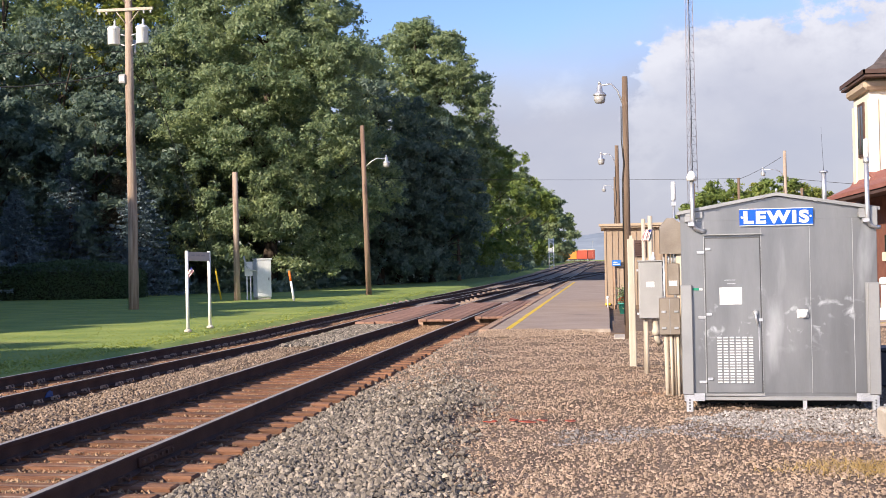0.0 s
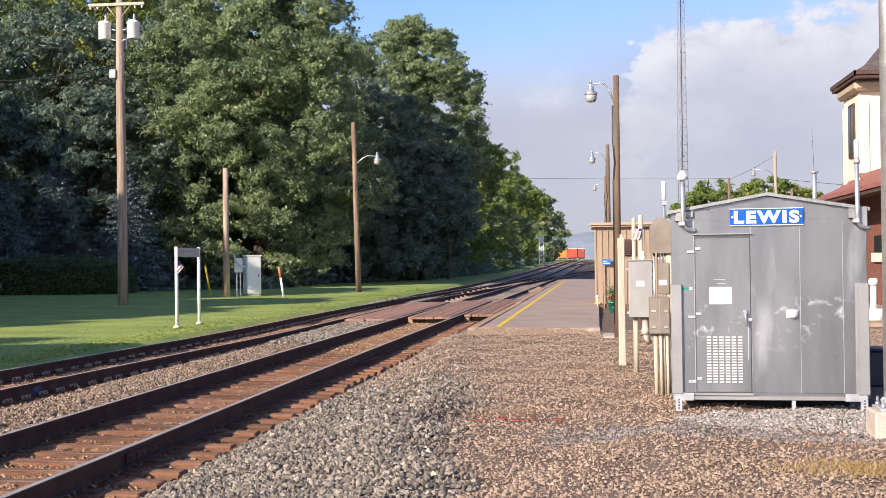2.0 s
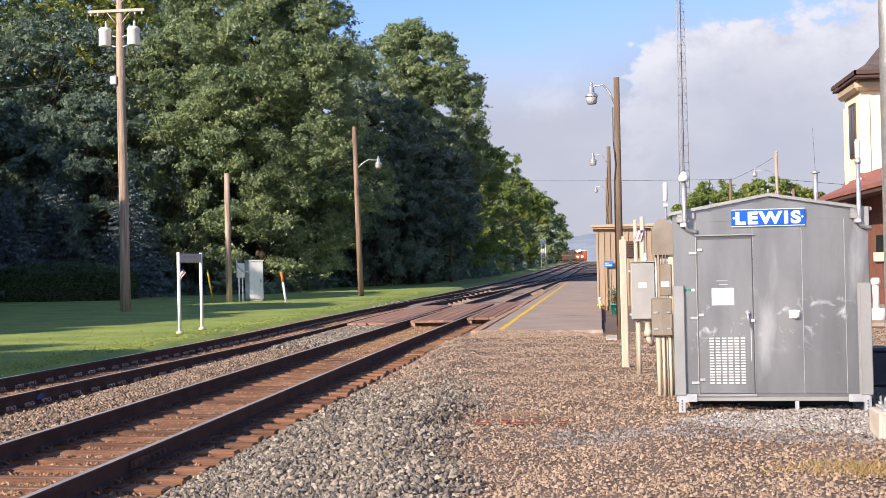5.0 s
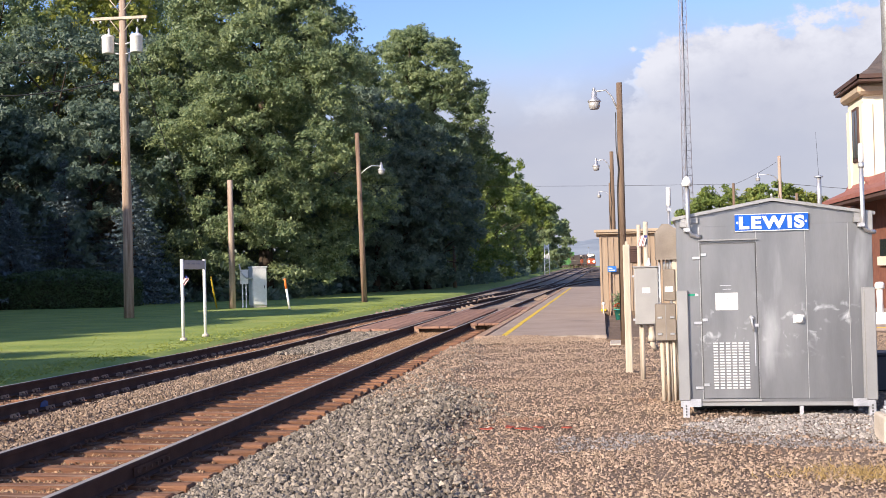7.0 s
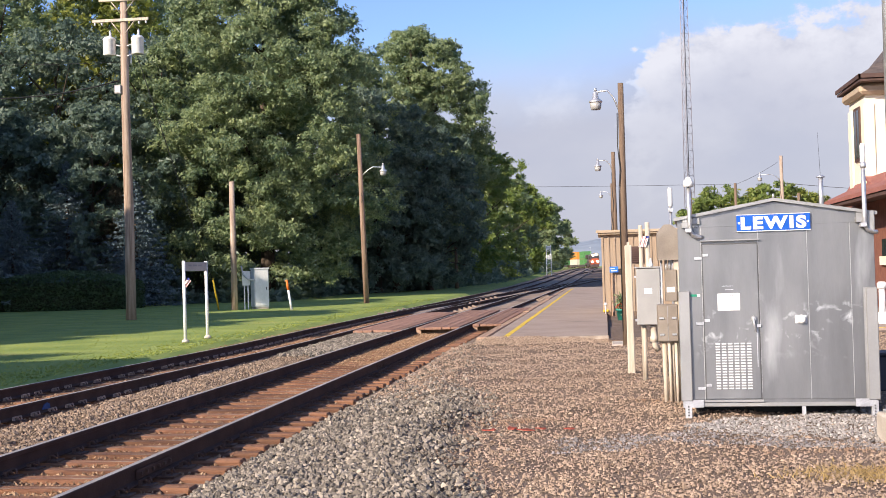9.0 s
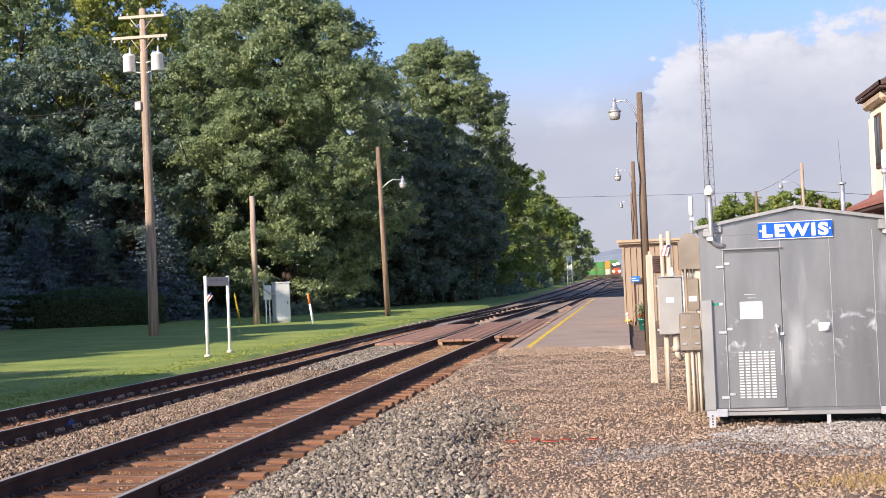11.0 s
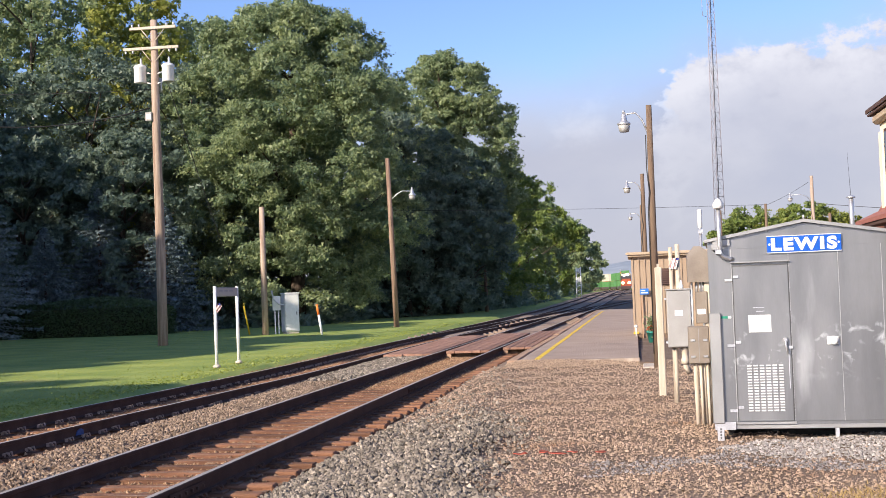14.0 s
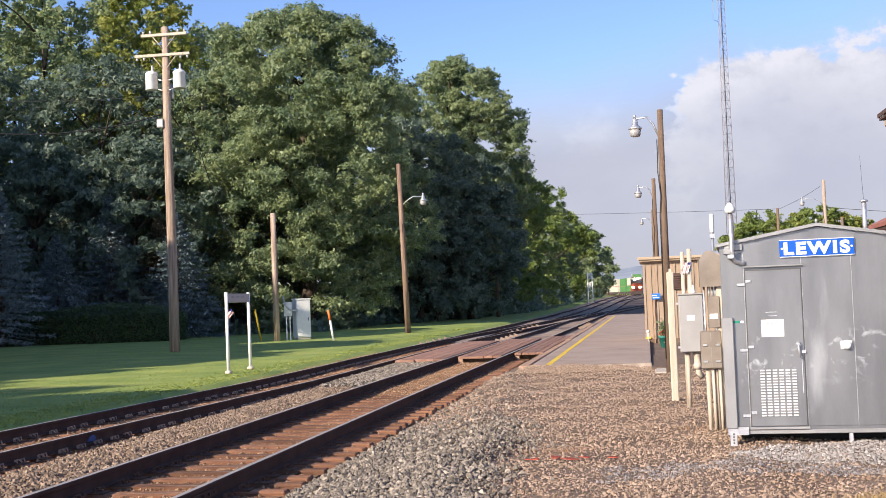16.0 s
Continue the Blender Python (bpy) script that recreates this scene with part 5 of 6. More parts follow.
        for p in f.data.polygons:
            c = p.center
            p.material_index = 2 if (c.z > 0.075 and c.x > -0.06) else (1 if int(abs(c.x) / 0.0166) % 2 else 0)
    cp = thing("timber_post", (0.365, 20.2, 0), "square cream-painted timber post in the gravel", "post")
    part("post", B(-0.055, 0.055, -0.055, 0.055, -0.1, 2.0, bevel=0.012), "paint_post", cp)
    part("cap", B(-0.02, 0.02, -0.02, 0.02, 2.0, 2.05), "paint_post", cp)
    am = thing("aerial_mast", (1.04, 20.3, 0), "slim pole with a white tube aerial", "aerial")
    part("mast", T([(0, 0, -0.05), (0, 0, 2.62)], 0.022, 8), "galv", am)
    part("aerial", lathe([(0.02, 2.58), (0.036, 2.6), (0.036, 2.86), (0.03, 2.875)], 12), "white", am, "white tube aerial")
    part("clamp", B(-0.035, 0.035, -0.04, 0.03, 2.5, 2.56), "galv", am)


def flag_mesh(s):
    bm = bmesh.new()
    nx, nz = 9, 9
    g = [[bm.verts.new((s * 0.15 * i / nx, 0.018 * math.sin(i * 1.1) + 0.01 * math.sin(k), -0.11 + 0.28 * k / nz * 0.86 - 0.05 * i / nx)) for i in range(nx + 1)] for k in range(nz + 1)]
    for k in range(nz):
        for i in range(nx):
            bm.faces.new((g[k][i], g[k][i + 1], g[k + 1][i + 1], g[k + 1][i]))
    r = bmesh.ops.extrude_face_region(bm, geom=bm.faces[:])
    for v in r["geom"]:
        if isinstance(v, bmesh.types.BMVert):
            v.co.y += 0.004
    return bm


meter_group()


def lamp_head(parent, x, y, z, s=1.0):
    h = part("lamp_head", lathe([(0.03 * s, 0.22 * s), (0.06 * s, 0.2 * s), (0.075 * s, 0.06 * s), (0.15 * s, 0.0), (0.16 * s, -0.03 * s), (0.14 * s, -0.05 * s)], 16, (x, y, z)), "galv", parent, "metal lamp head")
    part("lens", lathe([(0.135 * s, -0.05 * s), (0.13 * s, -0.14 * s), (0.105 * s, -0.21 * s), (0.09 * s, -0.215 * s)], 14, (x, y, z)), "grey_box", h, "ribbed glass lens")
    part("photocell", lathe([(0.035 * s, 0.22 * s), (0.035 * s, 0.29 * s), (0.015 * s, 0.3 * s)], 10, (x, y, z)), "galv", h)


def yard_lamp(x, y, h, label, arm=(-0.5, 0.0), lamp_z=None, r=0.1, mat="pole_dark", lean=0.0, s=1.0):
    t = thing("lamp_post", (x, y, grade(y)), label, "street lamp", "lamps along the platform")
    part("pole", T([(0, 0, -0.2), (lean * 0.5, 0, h * 0.5), (lean, 0, h)], [r * 1.25, r * 1.08, r * 0.9], 12), mat, t)
    lz = lamp_z or h - 0.3
    ax, ay = arm
    part("arm", T([(lean * 0.9, 0, lz - 0.35), (ax * 0.25, ay * 0.25, lz + 0.04), (ax * 0.5, ay * 0.5, lz + 0.19), (ax, ay, lz + 0.16)], 0.022 * s, 8), "galv", t, "curved metal arm")
    lamp_head(t, ax, ay, lz - 0.02, s)
    part("cable", T([(-r * 0.9, -r * 0.6, lz - 0.3), (-r * 1.05, -r * 0.7, lz - 1.0), (-r * 0.5, -r * 1.25, lz - 1.5), (-r, -r * 0.8, lz - 1.9), (-r * 1.1, -r * 0.6, 0.3)], 0.012, 6), "wire", t)
    return t


yard_lamp(0.41, 27.3, 5.53, "dark weathered timber lamp post with a metal lamp", (-0.5, 0), 5.2, 0.066, lean=0.03, s=0.9)
yard_lamp(0.44, 50.0, 6.07, "dark weathered timber lamp post behind the hut", (-0.6, 0), 5.58, 0.08, s=0.95)
yard_lamp(0.55, 76, 6.5, "dark timber lamp post far along the platform", (-0.66, 0), 5.85, 0.10, s=0.8)
yard_lamp(-12.97, 69.06, 9.27, "tall slim timber lamp post on the lawn", (1.1, 0.05), 7.25, 0.13, "pole_mid", lean=-0.2, s=1.3)
yard_lamp(11.9, 88, 8.7, "tall timber lamp post behind the station yard", (-1.44, -0.1), 7.3, 0.12, "pole", s=1.1)


def plain_pole(x, y, h, r, mat, label, name="utility_pole"):
    t = thing(name, (x, y, grade(y)), label, "utility pole")
    part("pole", T([(0, 0, -0.2), (0, 0, h * 0.5), (0, 0, h)], [r * 1.15, r, r * 0.88], 12), mat, t)
    return t


plain_pole(-18.33, 62.1, 6.4, 0.15, "pole", "short pale timber pole beside the white cabinet")
plain_pole(-13.0, 112.4, 3.9, 0.15, "pole_dark", "short dark timber post at the wood's edge")
plain_pole(8.9, 88.5, 7.0, 0.10, "pole_dark", "timber utility pole behind the trees")
plain_pole(5.9, 88.5, 6.7, 0.09, "pole_dark", "timber utility pole behind the trees")
plain_pole(13.05, 88.5, 6.2, 0.11, "pole_dark", "timber utility pole behind the trees")


def transformer_pole():
    t = thing("transformer_pole", (-19.46, 51, 0), "tall timber utility pole with two grey transformers", "utility pole")
    part("pole", T([(0, 0, -0.2), (0.02, 0, 4), (-0.02, 0, 9), (0, 0, 13.6)], [0.215, 0.195, 0.175, 0.145], 14), "pole", t)
    for z, a, b in ((13.25, -1.0, 1.0), (12.4, -1.3, 1.1)):
        arm = part("crossarm", B(a, b, -0.2, -0.1, z - 0.06, z + 0.06, bevel=0.01), "paint_post", t, "pale timber crossarm")
        for x in (a + 0.1, a + 0.4, b - 0.4, b - 0.1):
            part("insulator", lathe([(0.02, 0), (0.05, 0.03), (0.03, 0.06), (0.05, 0.09), (0.02, 0.13)], 8, (x, -0.15, z - (0.19 if z < 13 else -0.06))), "galv", arm)
        for sx in (-1, 1):
            part("brace", T([(sx * 0.5, -0.15, z - 0.05), (sx * 0.1, -0.17, z - 0.55)], 0.02, 5), "paint_post", arm)
    for x in (-0.62, 0.6):
        c = part("transformer", lathe([(0.23, 10.86), (0.25, 10.89), (0.25, 11.48), (0.265, 11.5), (0.265, 11.55), (0.2, 11.62), (0.05, 11.66)], 18, (x, -0.1, 0.1)), "white", t, "pale grey transformer can")
        part("bushing", lathe([(0.05, 11.7), (0.065, 11.76), (0.04, 11.82), (0.06, 11.88), (0.02, 12.0)], 8, (x + 0.05, -0.1, 0.02)), "galv", c)
        for z in (10.98, 11.4):
            part("hanger", T([(x * 0.6, -0.1, z), (0, -0.05, z - 0.1)], 0.03, 6), "galv", c)
        part("jumper", T([(x + 0.05, -0.1, 11.95), (x * 0.9, -0.15, 12.15), (x * 0.7, -0.15, 12.35)], 0.012, 5), "wire", c)
    part("lightning_arrester", lathe([(0.05, 10.6), (0.07, 10.7), (0.05, 10.85), (0.06, 11.2)], 8, (0.12, 0.3, 0)), "galv", t)
    lamp = part("floodlight", B(-0.4, -0.12, -0.24, -0.06, 9.35, 9.72, bevel=0.02), "grey_box", t, "square floodlight")
    part("lens", B(-0.36, -0.16, -0.25, -0.24, 9.42, 9.64), "white", lamp)
    part("guy_wire", T([(0.1, 0.1, 12.2), (0.3, 8.0, 3.6), (0.38, 10.1, 1.4)], 0.016, 5), "wire", t)
    part("guy_guard", T([(0.375, 10.0, 1.6), (0.46, 10.6, 0.05)], 0.045, 8), "yellow", t, "yellow plastic guy guard")
    return t


transformer_pole()


def cable(pts, sag, r, label, n=14):
    a, b = Vector(pts[0]), Vector(pts[1])
    t = thing("overhead_cable", (0, 0, 0), label, "cable", "overhead cables")
    part("cable", T([a.lerp(b, k / n) - Vector((0, 0, sag * 4 * (k / n) * (1 - k / n))) for k in range(n + 1)], r, 5), "wire", t)


cable([(-19.7, 50.9, 9.9), (-33, 45, 11.5)], 1.5, 0.028, "black service cable sagging from the utility pole")
cable([(-19.5, 51, 10.7), (-46, 46, 13)], 0.8, 0.012, "thin wire running from the utility pole")
cable([(-30, 86, 8.3), (8.9, 88.5, 6.95)], 0.25, 0.011, "thin wire spanning behind the platform")
cable([(8.9, 88.5, 6.9), (11.7, 88, 8.3)], 0.1, 0.012, "thin wire between the yard poles")
cable([(11.7, 88, 6.9), (24, 84, 5.4)], 0.1, 0.016, "thin wire running to the station")


def left_side():
    f = thing("board_frame", (-10.92, 32.45, 0), "two white steel posts holding a grey board", "sign frame")
    for y in (0, 1.95):
        part("post", T([(-0.02 * (y > 0), y, -0.1), (-0.02 * (y > 0), y, 2.13)], 0.045, 12), "white", f)
        part("foot", lathe([(0.1, 0), (0.1, 0.05), (0.06, 0.08)], 10, (-0.02 * (y > 0), y, 0)), "concrete", f)
    part("board", B(-0.03, 0.01, 0.0, 1.95, 1.86, 2.1, bevel=0.006), "grey_box", f, "grey board with faded lettering")
    for k in range(3):
        part("print_bar", B(0.0105, 0.0125, 0.35 + k * 0.42, 0.65 + k * 0.42, 1.99, 2.03), "ink", f)
    g = part("flag", flag_mesh(1), "flag_faded", f, "small faded striped flag")
    g.matrix_basis = pose(0.05, -0.03, 1.62, 0, 38, 15) @ Matrix.Scale(0.85, 4)
    g.data.materials.append(M["white"])
    g.data.materials.append(M["flag_blue"])
    for p in g.data.polygons:
        p.material_index = 2 if (p.center.z > 0.05 and p.center.x < 0.085) else int(p.center.x / 0.0166) % 2
    c = thing("relay_cabinet", (-17.38, 63.4, 0, 0, 0, 32), "white steel relay cabinet on the grass", "equipment cabinet")
    part("body", B(-0.36, 0.36, -0.36, 0.36, 0.1, 2.0, bevel=0.015), "white", c)
    part("roof", B(-0.4, 0.4, -0.4, 0.4, 2.0, 2.07, bevel=0.015), "white", c)
    part("plinth", B(-0.33, 0.33, -0.33, 0.33, -0.05, 0.1), "concrete", c)
    d = part("door", B(-0.33, 0.33, -0.385, -0.362, 0.16, 1.95, bevel=0.006), "white", c)
    part("handle", B(0.2, 0.24, -0.41, -0.386, 0.95, 1.1), "alu_dark", d)
    d = part("door", B(-0.385, -0.362, -0.33, 0.33, 0.16, 1.95, bevel=0.006), "white", c)
    m = thing("meter_box", (-17.95, 62.9, 0, 0, 0, 20), "small white meter box beside the cabinet", "meter box")
    part("body", B(-0.2, 0.2, -0.1, 0.1, 1.2, 1.92, bevel=0.01), "white", m)
    part("stand", B(-0.12, -0.06, -0.03, 0.03, -0.1, 1.2), "galv", m)
    part("stand", B(0.06, 0.12, -0.03, 0.03, -0.1, 1.2), "galv", m)
    part("conduit", T([(-0.25, -0.3, 2.2), (-0.15, -0.25, 1.75), (0.1, -0.25, 1.5), (0.45, -0.1, 1.45)], 0.04, 8), "galv", m)
    k = thing("marker_post", (-14.77, 59.47, 0), "leaning white marker post with an orange top", "marker post")
    part("post", T([(0, 0, -0.1), (-0.145, -0.02, 0.95)], 0.055, 10), "white", k)
    part("top", T([(-0.145, -0.02, 0.95), (-0.22, -0.03, 1.44)], [0.058, 0.055], 10), "orange", k, "orange plastic top")
    s = thing("signal_mast", (-8.2, 190, 0.5), "pale steel lattice railway signal mast", "railway signal")
    for x in (-0.35, 0.35):
        part("leg", T([(x, 0, -0.3), (x * 0.9, 0, 4.45)], 0.085, 6), "white", s)
    for q in range(7):
        part("rung", T([(-0.35, 0, 0.3 + q * 0.62), (0.33, 0, 0.6 + q * 0.62)], 0.045, 5), "white", s)
    for z in (4.0, 2.6):
        part("signal_head", B(-0.2, 0.2, -0.2, 0.05, z - 0.3, z + 0.3, bevel=0.05), "galv", s)


left_side()


def hut():
    h = thing("platform_hut", (-0.07, 43.4, 0), "tan board-sided hut with a flat roof", "hut", kind="")
    x1, dp, z1 = 4.2, 4.0, 2.72
    part("wall", B(0, x1, 0, dp, -0.05, z1), "tan_wall", h, "tan vertical siding")
    for k in range(22):
        part("batten", B(0.0 + k * 0.2, 0.035 + k * 0.2, -0.03, -0.001, 0.0, z1 - 0.02), "tan_wall", h)
    for k in range(18):
        part("batten", B(-0.03, -0.001, 0.1 + k * 0.22, 0.135 + k * 0.22, 0.0, z1 - 0.02), "tan_wall", h)
    part("roof", B(-0.14, x1 + 0.14, -0.18, dp + 0.15, z1, z1 + 0.14, bevel=0.01), "tan_trim", h)
    part("gutter", B(-0.2, x1 + 0.2, -0.24, -0.18, z1 + 0.06, z1 + 0.15, bevel=0.01), "tan_trim", h)
    v = part("vent", B(0.92, 1.36, -0.05, -0.031, 1.75, 2.3), "brown", h, "brown louvred vent")
    for k in range(7):
        part("vent_slat", extrude([(-0.05, 1.78 + k * 0.07), (-0.09, 1.77 + k * 0.07), (-0.05, 1.83 + k * 0.07)], 0.95, 1.33, "x"), "brown", v)
    part("skirting", B(-0.02, x1, -0.04, -0.001, -0.02, 0.14), "pole_dark", h)
    part("corner_guard", B(-0.04, 0.15, -0.10, -0.032, 0.14, 0.22, bevel=0.02), "yellow", h, "yellow corner guard")
    s = thing("blue_sign", (0.3, 43.28, 0), "small blue and white sign on the hut wall", "sign")
    part("panel", B(-0.15, 0.14, -0.02, 0.0, 1.45, 1.65, bevel=0.004), "sign_blue", s)
    part("bar", B(-0.11, 0.10, -0.023, -0.0205, 1.495, 1.525), "white", s)
    part("bar", B(-0.125, 0.02, -0.023, -0.0205, 1.57, 1.59), "white", s)
    part("bracket", B(-0.1, 0.1, 0.0, 0.09, 1.5, 1.56), "galv", s)
    part("post", B(-0.12, -0.08, 0.0, 0.04, 0.0, 1.5), "timber", s)
    p = thing("flower_pot", (0.45, 39.8, 0), "green pot of red flowers by the platform", "flower pot")
    part("pot", lathe([(0.1, 0), (0.15, 0.3), (0.165, 0.3), (0.165, 0.34), (0.13, 0.34)], 14), "pot", p)
    g = np.random.default_rng(5)
    v, f = leaf_quads(g.normal(0, 1, (220, 3)) * (0.075, 0.075, 0.13) + (0, 0, 0.52), 0.05)
    link("foliage", mesh_from("foliage", v, f), "leaf", p)
    v, f = leaf_quads(g.normal(0, 1, (34, 3)) * (0.08, 0.08, 0.08) + (-0.04, -0.05, 0.46), 0.045)
    link("blossom", mesh_from("blossom", v, f), "petal", p)


hut()


def gravel_yard_pole():
    t = thing("steel_pole", (2.73, 12.4, 0), "tall galvanised steel pole on a concrete footing", "pole")
    part("pole", T([(0, 0, 0.2), (0, 0, 9)], [0.1, 0.08], 16), "galv", t)
    part("footing", B(-0.22, 0.24, -0.22, 0.24, -0.1, 0.24, bevel=0.02), "concrete", t)
    part("base_plate", B(-0.17, 0.17, -0.17, 0.17, 0.24, 0.27, bevel=0.004), "galv", t)
    for a in (-0.13, 0.13):
        for b in (-0.13, 0.13):
            part("bolt", lathe([(0.022, 0.27), (0.022, 0.3), (0.01, 0.3), (0.01, 0.35)], 6, (a, b, 0)), "galv", t)
    part("collar", lathe([(0.125, 0.27), (0.13, 0.33), (0.104, 0.36)], 16), "galv", t)


gravel_yard_pole()


def cell_tower():
    t = thing("lattice_tower", (10.65, 162, 0), "tall slim steel lattice radio tower", "radio tower")
    H = 46.0
    cs = [(math.cos(a), math.sin(a)) for a in (0.3, 0.3 + 2.094, 0.3 + 4.189)]

    def w(z):
        return 0.82 - 0.42 * z / H
    for cx, cy in cs:
        part("leg", T([(cx * w(0), cy * w(0), 0), (cx * w(H), cy * w(H), H)], 0.045, 6), "steel", t)
    bm = bmesh.new()
    n = 44
    for k in range(n):
        za, zb = H * k / n, H * (k + 1) / n
        for i in range(3):
            (ax, ay), (bx, by) = cs[i], cs[(i + 1) % 3]
            if k % 2:
                ax, ay, bx, by = bx, by, ax, ay
            tube(bm, [(ax * w(za), ay * w(za), za), (bx * w(zb), by * w(zb), zb)], 0.022, 3, False)
            tube(bm, [(ax * w(zb), ay * w(zb), zb), (bx * w(zb), by * w(zb), zb)], 0.02, 3, False)
    tagged(part("lacing", bm, "steel", t), kind="stuff")
    part("feeder", T([(0.05, 0, 0), (0.05, 0, H)], 0.05, 5), "wire", t)
    part("side_aerial", T([(-0.4, 0, 35.0), (-1.0, -0.2, 35.2), (-1.0, -0.2, 38)], 0.04, 5), "steel", t)


cell_tower()


def station():
    s = thing("station_building", (9.06, 44.7, 0), "cream and brown station house with a red canopy roof", "station building")
    part("lower_wall", B(0.0, 8, -11.7, 6, -0.05, 4.1), "brick", s, "dark brick lower wall")
    part("upper_wall", B(-0.2, 6, 0.0, 2.7, 4.1, 7.45), "cream", s, "cream stucco upper wall")
    part("corner_pier", B(-0.26, 0.1, -0.05, 0.32, 4.1, 6.9, bevel=0.01), "cream", s)
    part("corner_pier", B(-0.26, 0.1, 2.2, 2.75, 4.1, 6.9, bevel=0.01), "cream", s)
    wn = part("window", B(-0.26, -0.19, 0.75, 1.75, 5.05, 6.9), "brown", s, "tall brown-framed window")
    part("pane", B(-0.266, -0.261, 0.85, 1.65, 5.15, 6.8), "glass", wn)
    part("mullion", B(-0.275, -0.267, 1.22, 1.28, 5.15, 6.8), "brown", wn)
    fw = part("window", B(2.2, 3.4, -0.05, 0.02, 5.0, 6.8), "brown", s)
    part("pane", B(2.3, 3.3, -0.056, -0.051, 5.1, 6.7), "glass", fw)
    # hipped slate roof with deep brown eaves
    bm = bmesh.new()
    e = [(-0.5, -0.85), (6.6, -0.85), (6.6, 3.45), (-0.5, 3.45)]
    lo = [bm.verts.new((x, y, 7.78)) for x, y in e]
    mid = [bm.verts.new((3 + (x - 3) * 0.74, 1.3 + (y - 1.3) * 0.62, 8.35)) for x, y in e]
    top = [bm.verts.new((1.6, 1.3, 9.9)), bm.verts.new((4.4, 1.3, 9.9))]
    for i in range(4):
        j = (i + 1) % 4
        bm.faces.new((lo[i], lo[j], mid[j], mid[i]))
    bm.faces.new((mid[0], mid[1], top[1], top[0]))
    bm.faces.new((mid[1], mid[2], top[1]))
    bm.faces.new((mid[2], mid[3], top[0], top[1]))
    bm.faces.new((mid[3], mid[0], top[0]))
    bm.faces.new(lo[::-1])
    part("roof", bm, "slate", s, "grey-brown slate hipped roof")
    part("soffit", extrude([(x * 0.99, y * 0.99) for x, y in e], 7.56, 7.64, "z"), "brown", s, "brown boarded eaves")
    part("fascia", B(-0.54, 6.6, -0.9, -0.84, 7.66, 7.8), "brown", s)
    part("fascia", B(-0.54, -0.48, -0.9, 3.5, 7.66, 7.8), "brown", s)
    part("cornice", B(-0.42, 6.2, -0.3, 2.95, 7.2, 7.56, bevel=0.1), "tan_trim", s)
    c = part("canopy", extrude([(-1.12, 3.62), (0.0, 4.02), (0.0, 4.42), (-0.12, 4.42), (-0.3, 4.12), (-1.12, 3.76)], -13, 3.2), "red_roof", s, "red sloping canopy roof")
    part("skirt_roof", extrude([(-0.95, 4.1), (0.0, 4.36), (0.0, 4.46), (-0.95, 4.16)], -0.3, 6.2, "x"), "red_roof", s)
    part("canopy_soffit", extrude([(-1.08, 3.5), (0.0, 3.6), (0.0, 4.0), (-1.08, 3.6)], -13, 3.15), "brown", c)
    part("window", B(-0.05, -0.01, -4.6, -1.2, 1.75, 2.3), "glass", s)
    part("sill", B(-0.1, -0.01, -4.8, -1.0, 1.45, 1.74), "cream", s)
    b = thing("bollard", (6.8, 33, 0), "white bollard on a concrete foot by the station", "bollard")
    part("foot", lathe([(0.26, 0), (0.26, 0.3), (0.22, 0.34)], 14), "white", b)
    part("stem", T([(0, 0, 0.3), (0, 0, 0.95)], 0.08, 10), "white", b)
    part("cap", lathe([(0.12, 0.93), (0.12, 1.05), (0.08, 1.1)], 12), "white", b)
    p = thing("station_pavement", (0, 0, 0), "grey paved forecourt with a yellow edge", "pavement", kind="structure")
    part("paving", B(5.2, 30, 31.0, 44.2, -0.1, 0.06, bevel=0.01), "asphalt", p)
    part("edge_line", B(5.2, 30, 31.1, 31.3, 0.06, 0.064), "yellow", p)
    g = thing("dark_bin", (3.35, 16.9, 0), "dark blue steel box behind the cabin", "box")
    part("body", B(-0.25, 0.3, 0, 0.5, 0, 0.45, bevel=0.02), M["bin"], g)
    part("lid", B(-0.27, 0.32, -0.02, 0.52, 0.45, 0.49, bevel=0.01), M["bin"], g)


M["bin"] = material("bin_blue", (0.015, 0.02, 0.035), (0.025, 0.03, 0.05), 3.0, 0.5)
station()
for x, y, h, r, s in ((6.7, 91, 6.2, 2.0, 71), (8.3, 92, 7.2, 2.3, 72), (10.1, 93, 6.9, 2.3, 73), (11.9, 92, 7.3, 2.4, 74), (13.9, 93, 6.7, 2.1, 75)):
    make_tree("bushy_tree", x, y, h, r, "bright green bushy tree behind the hut", "leaf_yellow" if s in (73, 75) else "leaf_bright", 12000, 1.5, 40, 0.115, s, 0.12)


